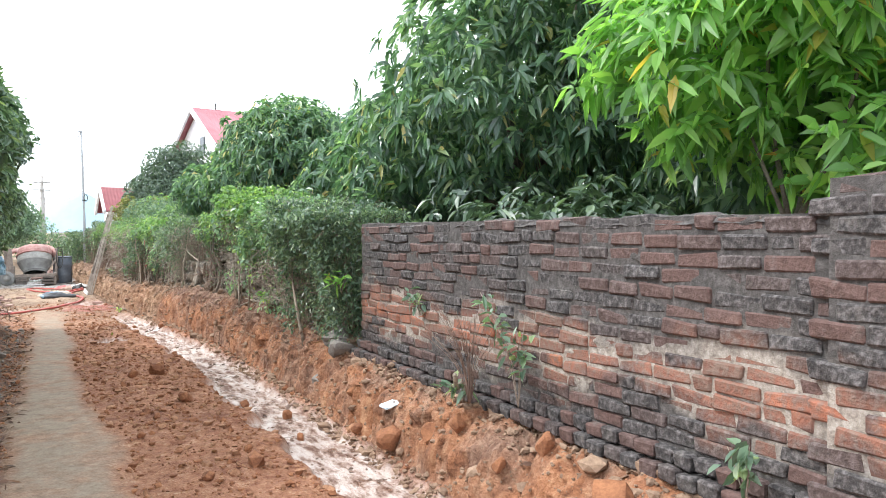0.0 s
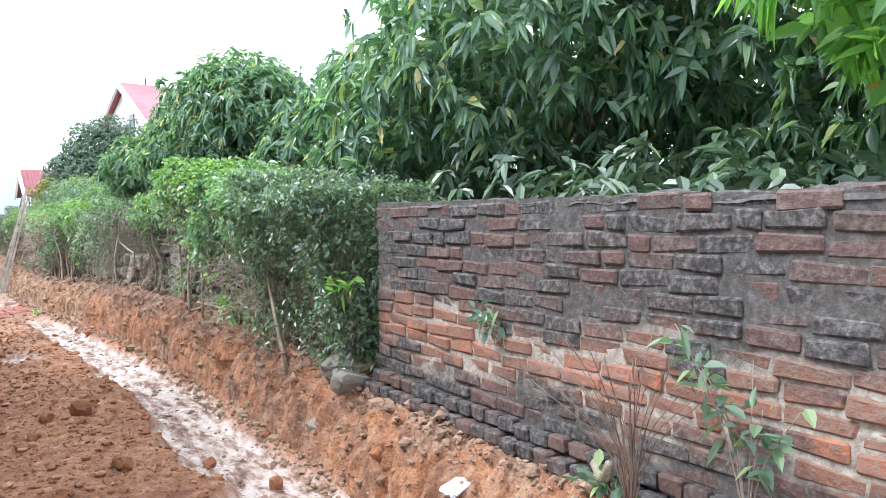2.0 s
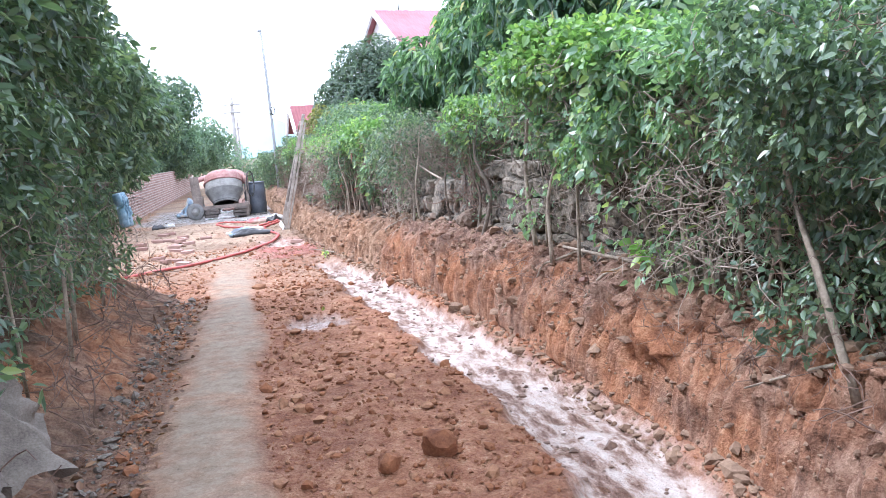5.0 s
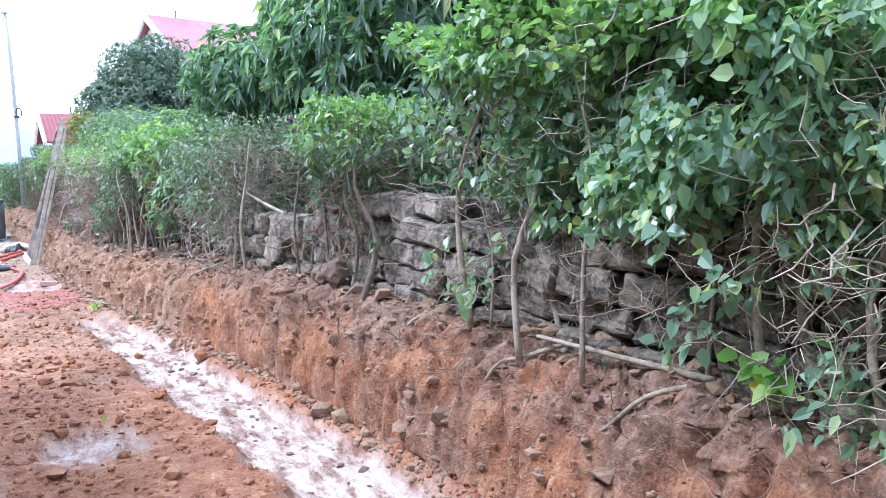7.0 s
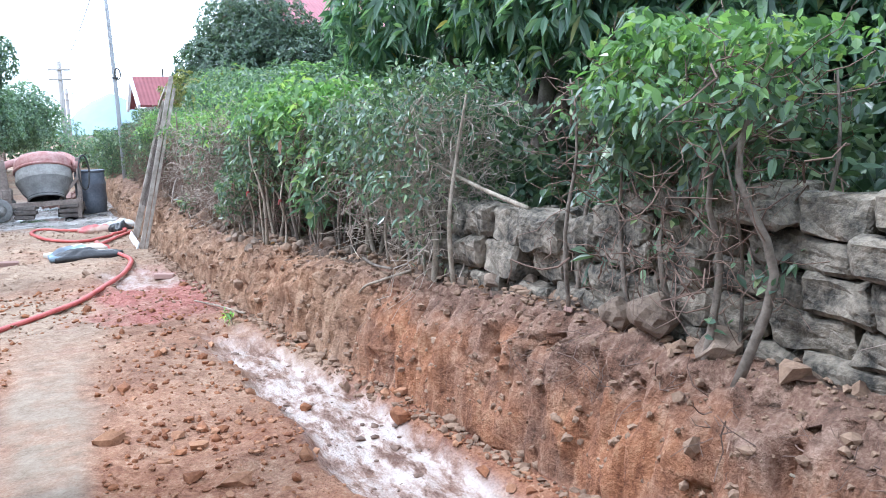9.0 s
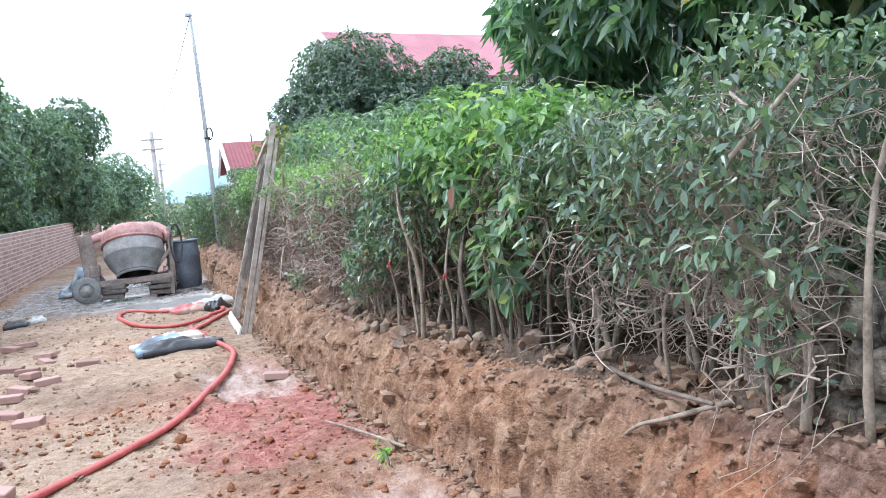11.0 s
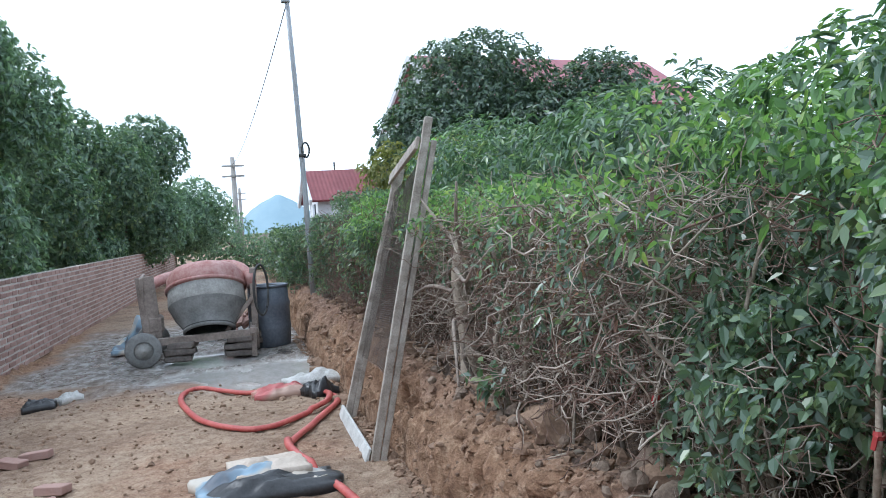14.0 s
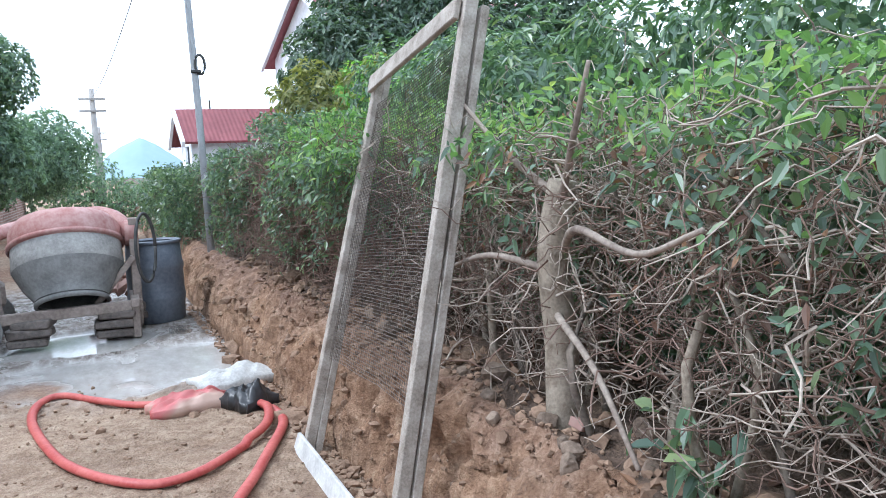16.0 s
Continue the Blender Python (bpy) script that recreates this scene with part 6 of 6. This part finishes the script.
for i in range(34):
    a, d = sr.uniform(0, 6.28), 0.5 * sr.random() ** 0.6
    ob = new("brick", sr.choice(LOOSE))
    ob.matrix_basis = pose(-0.05 + d * math.cos(a), 25.6 + d * 0.7 * math.sin(a), 0.04 + 0.42 * max(0, 1 - d / 0.55) * (0.5 + 0.5 * sr.random()), sr.uniform(-35, 35), sr.uniform(-35, 35), sr.uniform(0, 180))
    tagged(ob, "red brick thrown on the heap behind the mixer", "brick", "heap of bricks")

# ---- poles, cable, houses ----
POLE = plain("grey_pole", (0.3, 0.31, 0.32), (0.46, 0.47, 0.48), 3, 0.6, 0.2)
CONCRETE = plain("pole_concrete", (0.28, 0.26, 0.24), (0.42, 0.4, 0.37), 2, 0.9)
pole = thing("pole", "tall thin grey steel pole with a hook clamp beside the hedge", "pole", (0.9, 25.4, 0.45))
bm = bmesh.new()
pipe(bm, [(0.02, 0, -0.5), (0.0, 0, 1.5), (-0.03, 0, 3.0), (-0.07, -0.2, 3.93)], [0.04, 0.036, 0.032, 0.028], 12)
part("shaft", bm, POLE, pole, shade=True)
bm = bmesh.new()
pipe(bm, [(0.045 + 0.05 * math.cos(a), -0.03, 2.0 + 0.1 * math.sin(a)) for a in np.linspace(0, 2 * math.pi, 15)], 0.014, 6)
box(bm, (0.1, 0.06, 0.03), (0.0, -0.03, 1.93), (0, 0, 0), 0.005)
part("clamp", bm, BLACK, pole)
bm = bmesh.new()
box(bm, (0.11, 0.08, 0.05), (-0.09, -0.2, 3.94), bevel=0.008)
part("cap", bm, POLE, pole)
for x, y, h in ((-0.38, 46.4, 4.4), (-0.45, 68, 4.4)):
    ob = thing("utility_pole", "concrete utility pole with short cross-arms", "utility pole", (x, y, 0), "utility poles down the lane")
    bm = bmesh.new()
    pipe(bm, [(0, 0, -0.2), (0, 0, h)], [0.13, 0.09], 10)
    part("shaft", bm, CONCRETE, ob, shade=True)
    for z in (h - 0.35, h - 0.75):
        bm = bmesh.new()
        box(bm, (0.85, 0.07, 0.07), (0, -0.12, z), bevel=0.005)
        part("cross_arm", bm, CONCRETE, ob)
bm = bmesh.new()
a, b = np.array([0.83, 25.2, 4.38]), np.array([-0.38, 46.3, 4.1])
pipe(bm, [tuple(a * (1 - k) + b * k - np.array([0, 0, 1.2 * k * (1 - k)])) for k in np.linspace(0, 1, 18)], 0.007, 5)
tagged(part("cable", bm, BLACK), "thin black cable strung between the poles", "cable")
bm = bmesh.new()
pipe(bm, [(2.86, 1.5, 0.45), (2.62, 1.72, 2.4), (2.5, 1.82, 4.2)], 0.035, 12)
tagged(part("post", bm, plain("pale_blue_paint", (0.42, 0.52, 0.6), (0.58, 0.66, 0.72), 5, 0.5), shade=True), "leaning pale blue metal post behind the wall", "post")


def tile_roof(name, c1, c2):
    m, b_ = material(name)
    v_ = where(m)
    wave = nd(m, "ShaderNodeTexWave", Vector=v_, Scale=1.6, Distortion=0.4)
    wave.bands_direction = "X"
    n1 = speckle(m, v_, 0.8)
    link(m, ramp(m, n1, [(0.3, c1), (0.7, c2)]), b_.inputs["Base Color"])
    b_.inputs["Roughness"].default_value = 0.7
    bump(m, b_, wave.outputs["Fac"], 0.4, 0.05)
    return m


# pinkish red: the far house's haze is part of this roof colour
ROOF = tile_roof("red_roof", (0.28, 0.1, 0.115), (0.38, 0.16, 0.175))
GLASS = plain("dark_window", (0.03, 0.04, 0.05), (0.06, 0.07, 0.08), 2, 0.1)


def house(label, at, turn, length, half, eave, ridge, over, windows=()):
    ob = thing("house", label, "house", at)
    ob.rotation_euler = (0, 0, radians(turn))
    bm = bmesh.new()
    hw = half - over
    v_ = [bm.verts.new(c) for c in ((0.4, -hw, 0), (length - 0.4, -hw, 0), (length - 0.4, hw, 0), (0.4, hw, 0))]
    et = eave + (ridge - eave) * over / half - 0.15
    w_2 = [bm.verts.new(c) for c in ((0.4, -hw, et), (length - 0.4, -hw, et), (length - 0.4, hw, et), (0.4, hw, et))]
    g_ = [bm.verts.new((0.4, 0, ridge - 0.15)), bm.verts.new((length - 0.4, 0, ridge - 0.15))]
    for i in range(4):
        j = (i + 1) % 4
        bm.faces.new((v_[i], v_[j], w_2[j], w_2[i]))
    bm.faces.new((w_2[0], g_[0], w_2[3]))
    bm.faces.new((w_2[1], w_2[2], g_[1]))
    part("wall", bm, WHITE_WALL, ob)
    for s_ in (-1, 1):
        bm = bmesh.new()
        slope = math.hypot(half, ridge - eave)
        box(bm, (length, slope, 0.12), (length / 2, s_ * half / 2, (eave + ridge) / 2), (-s_ * math.degrees(math.atan2(ridge - eave, half)), 0, 0), 0.01)
        part("roof", bm, ROOF, ob)
        bm = bmesh.new()
        box(bm, (0.14, slope, 0.3), (-0.05, s_ * half / 2, (eave + ridge) / 2 - 0.06), (-s_ * math.degrees(math.atan2(ridge - eave, half)), 0, 0), 0.01)
        part("barge_board", bm, WHITE_WALL, ob)
    for wx, wy, wz, ww, wh, side in windows:
        bm = bmesh.new()
        size = (0.1, ww, wh) if side else (ww, 0.1, wh)
        box(bm, size, (wx, wy, wz), bevel=0.01)
        win = part("window", bm, GLASS, ob)
        bm = bmesh.new()
        box(bm, (0.16, ww + 0.2, 0.1) if side else (ww + 0.2, 0.16, 0.1), (wx, wy, wz - wh / 2 - 0.05), bevel=0.01)
        part("sill", bm, WHITE_WALL, win)
    bm = bmesh.new()
    pipe(bm, [(1.6, 0, ridge - 0.1), (1.6, 0, ridge + 0.45)], 0.04, 8)
    part("roof_pin", bm, BLACK, ob)
    return ob


house("two-storey white house with a long red roof paled by haze", (8.0, 51, 0), 10, 13.8, 4.6, 6.3, 9.25, 0.7, ((0.38, -1.0, 6.8, 0.7, 1.1, True), (4, -3.9, 4.6, 1.2, 1.3, False), (9, -3.9, 4.6, 1.2, 1.3, False)))
ROOF = tile_roof("dark_red_roof", (0.17, 0.045, 0.05), (0.26, 0.08, 0.085))
house("low building with a dark red roof past the hedge", (2.9, 54.6, 0), 4, 7.5, 2.2, 2.7, 4.28, 0.8, ((0.38, -0.4, 2.2, 0.6, 0.8, True),))

# ---- thick old stems in the half-dead hedge ----
old_stem = thing("hedge_tree", "old pollarded hedge trunk with crooked bare limbs", "tree", (1.32, 19.05, 0.4))
bm = bmesh.new()
pipe(bm, smooth_path([(0, 0, -0.1), (0.02, 0.03, 0.3), (-0.02, 0.0, 0.62), (0.0, -0.04, 0.85)], 4), [0.062 - 0.0012 * i for i in range(13)], 10)
part("trunk", bm, BARK_PALE, old_stem, shade=True)
for pts_ in (((0, -0.03, 0.62), (-0.12, -0.3, 0.72), (-0.16, -0.62, 0.68), (-0.2, -0.9, 0.76)), ((0, 0, 0.8), (-0.05, 0.25, 0.95), (-0.15, 0.4, 1.15)), ((0, -0.02, 0.75), (-0.08, -0.22, 0.95), (-0.1, -0.35, 1.18)), ((0, 0, 0.4), (-0.12, -0.2, 0.44), (-0.2, -0.5, 0.36), (-0.26, -0.75, 0.2)), ((0, 0, 0.55), (-0.14, 0.22, 0.6), (-0.2, 0.5, 0.52))):
    bm = bmesh.new()
    ln_ = smooth_path(pts_, 5)
    pipe(bm, ln_, [0.015 * (1 - 0.6 * i / len(ln_)) for i in range(len(ln_))], 7)
    part("limb", bm, TWIG, old_stem, shade=True)

# ---- small things ----
RIBBON = plain("red_ribbon", (0.2, 0.02, 0.02), (0.4, 0.05, 0.045), 20, 0.6)
for y, z in ((16.25, 0.84), (16.7, 0.88), (17.1, 0.76), (15.5, 0.82)):
    x, g_z = float(right_foot(y)) + 0.36, float(right_top(y))
    ob = thing("sapling", "slender pale hedge sapling tied with red ribbon", "sapling", (x, y, g_z), "tied saplings in the hedge")
    bm = bmesh.new()
    ln_ = smooth_path([(0, 0, -0.1), (0.03, 0.05, 0.2), (-0.02, -0.02, z - g_z), (0.05, 0.03, 0.65), (0.1, -0.04, 0.95)], 4)
    pipe(bm, ln_, [0.011 * (1 - 0.5 * i / len(ln_)) for i in range(len(ln_))], 7)
    part("stem", bm, BARK_PALE, ob, shade=True)
    bm = bmesh.new()
    lathe(bm, [(0.011, -0.01), (0.014, 0.0), (0.011, 0.01)], 10, Matrix.Translation((-0.02, -0.02, z - g_z)))
    box(bm, (0.004, 0.012, 0.035), (-0.034, -0.02, z - g_z - 0.016), (15, 0, 15), 0.001)
    part("ribbon", bm, RIBBON, ob)
V, F = leaf_arrays(np.array([[0.74, 11.55, 0.02]]), np.array([[0.1, -0.4, 0.8]]), np.array([[0, -1, 0.3]]), np.array([0.06]), np.array([0.03]), 0.1)
tagged(mesh_np("yellow_leaf", V, F, LEAF_YELLOW), "small bright yellow leaf lying on the clay", "leaf")
for x, y, z, s_ in ((2.14, 9.4, 0.5, 0.45), (2.05, 12.2, 0.5, 0.4), (2.12, 5.4, 0.47, 0.4), (1.35, 17.0, 0.42, 0.4), (1.3, 18.9, 0.44, 0.6)):
    ob = new("brick_shard", sr.choice(LOOSE))
    ob.matrix_basis = pose(x, y, float(ground_at(x, y)[0]) + 0.015, 20, sr.uniform(-20, 20), sr.uniform(0, 180)) @ Matrix.Diagonal((s_, s_ * 0.7, s_, 1))
    tagged(ob, "broken piece of orange brick in the bank", "brick", "brick shards in the bank")
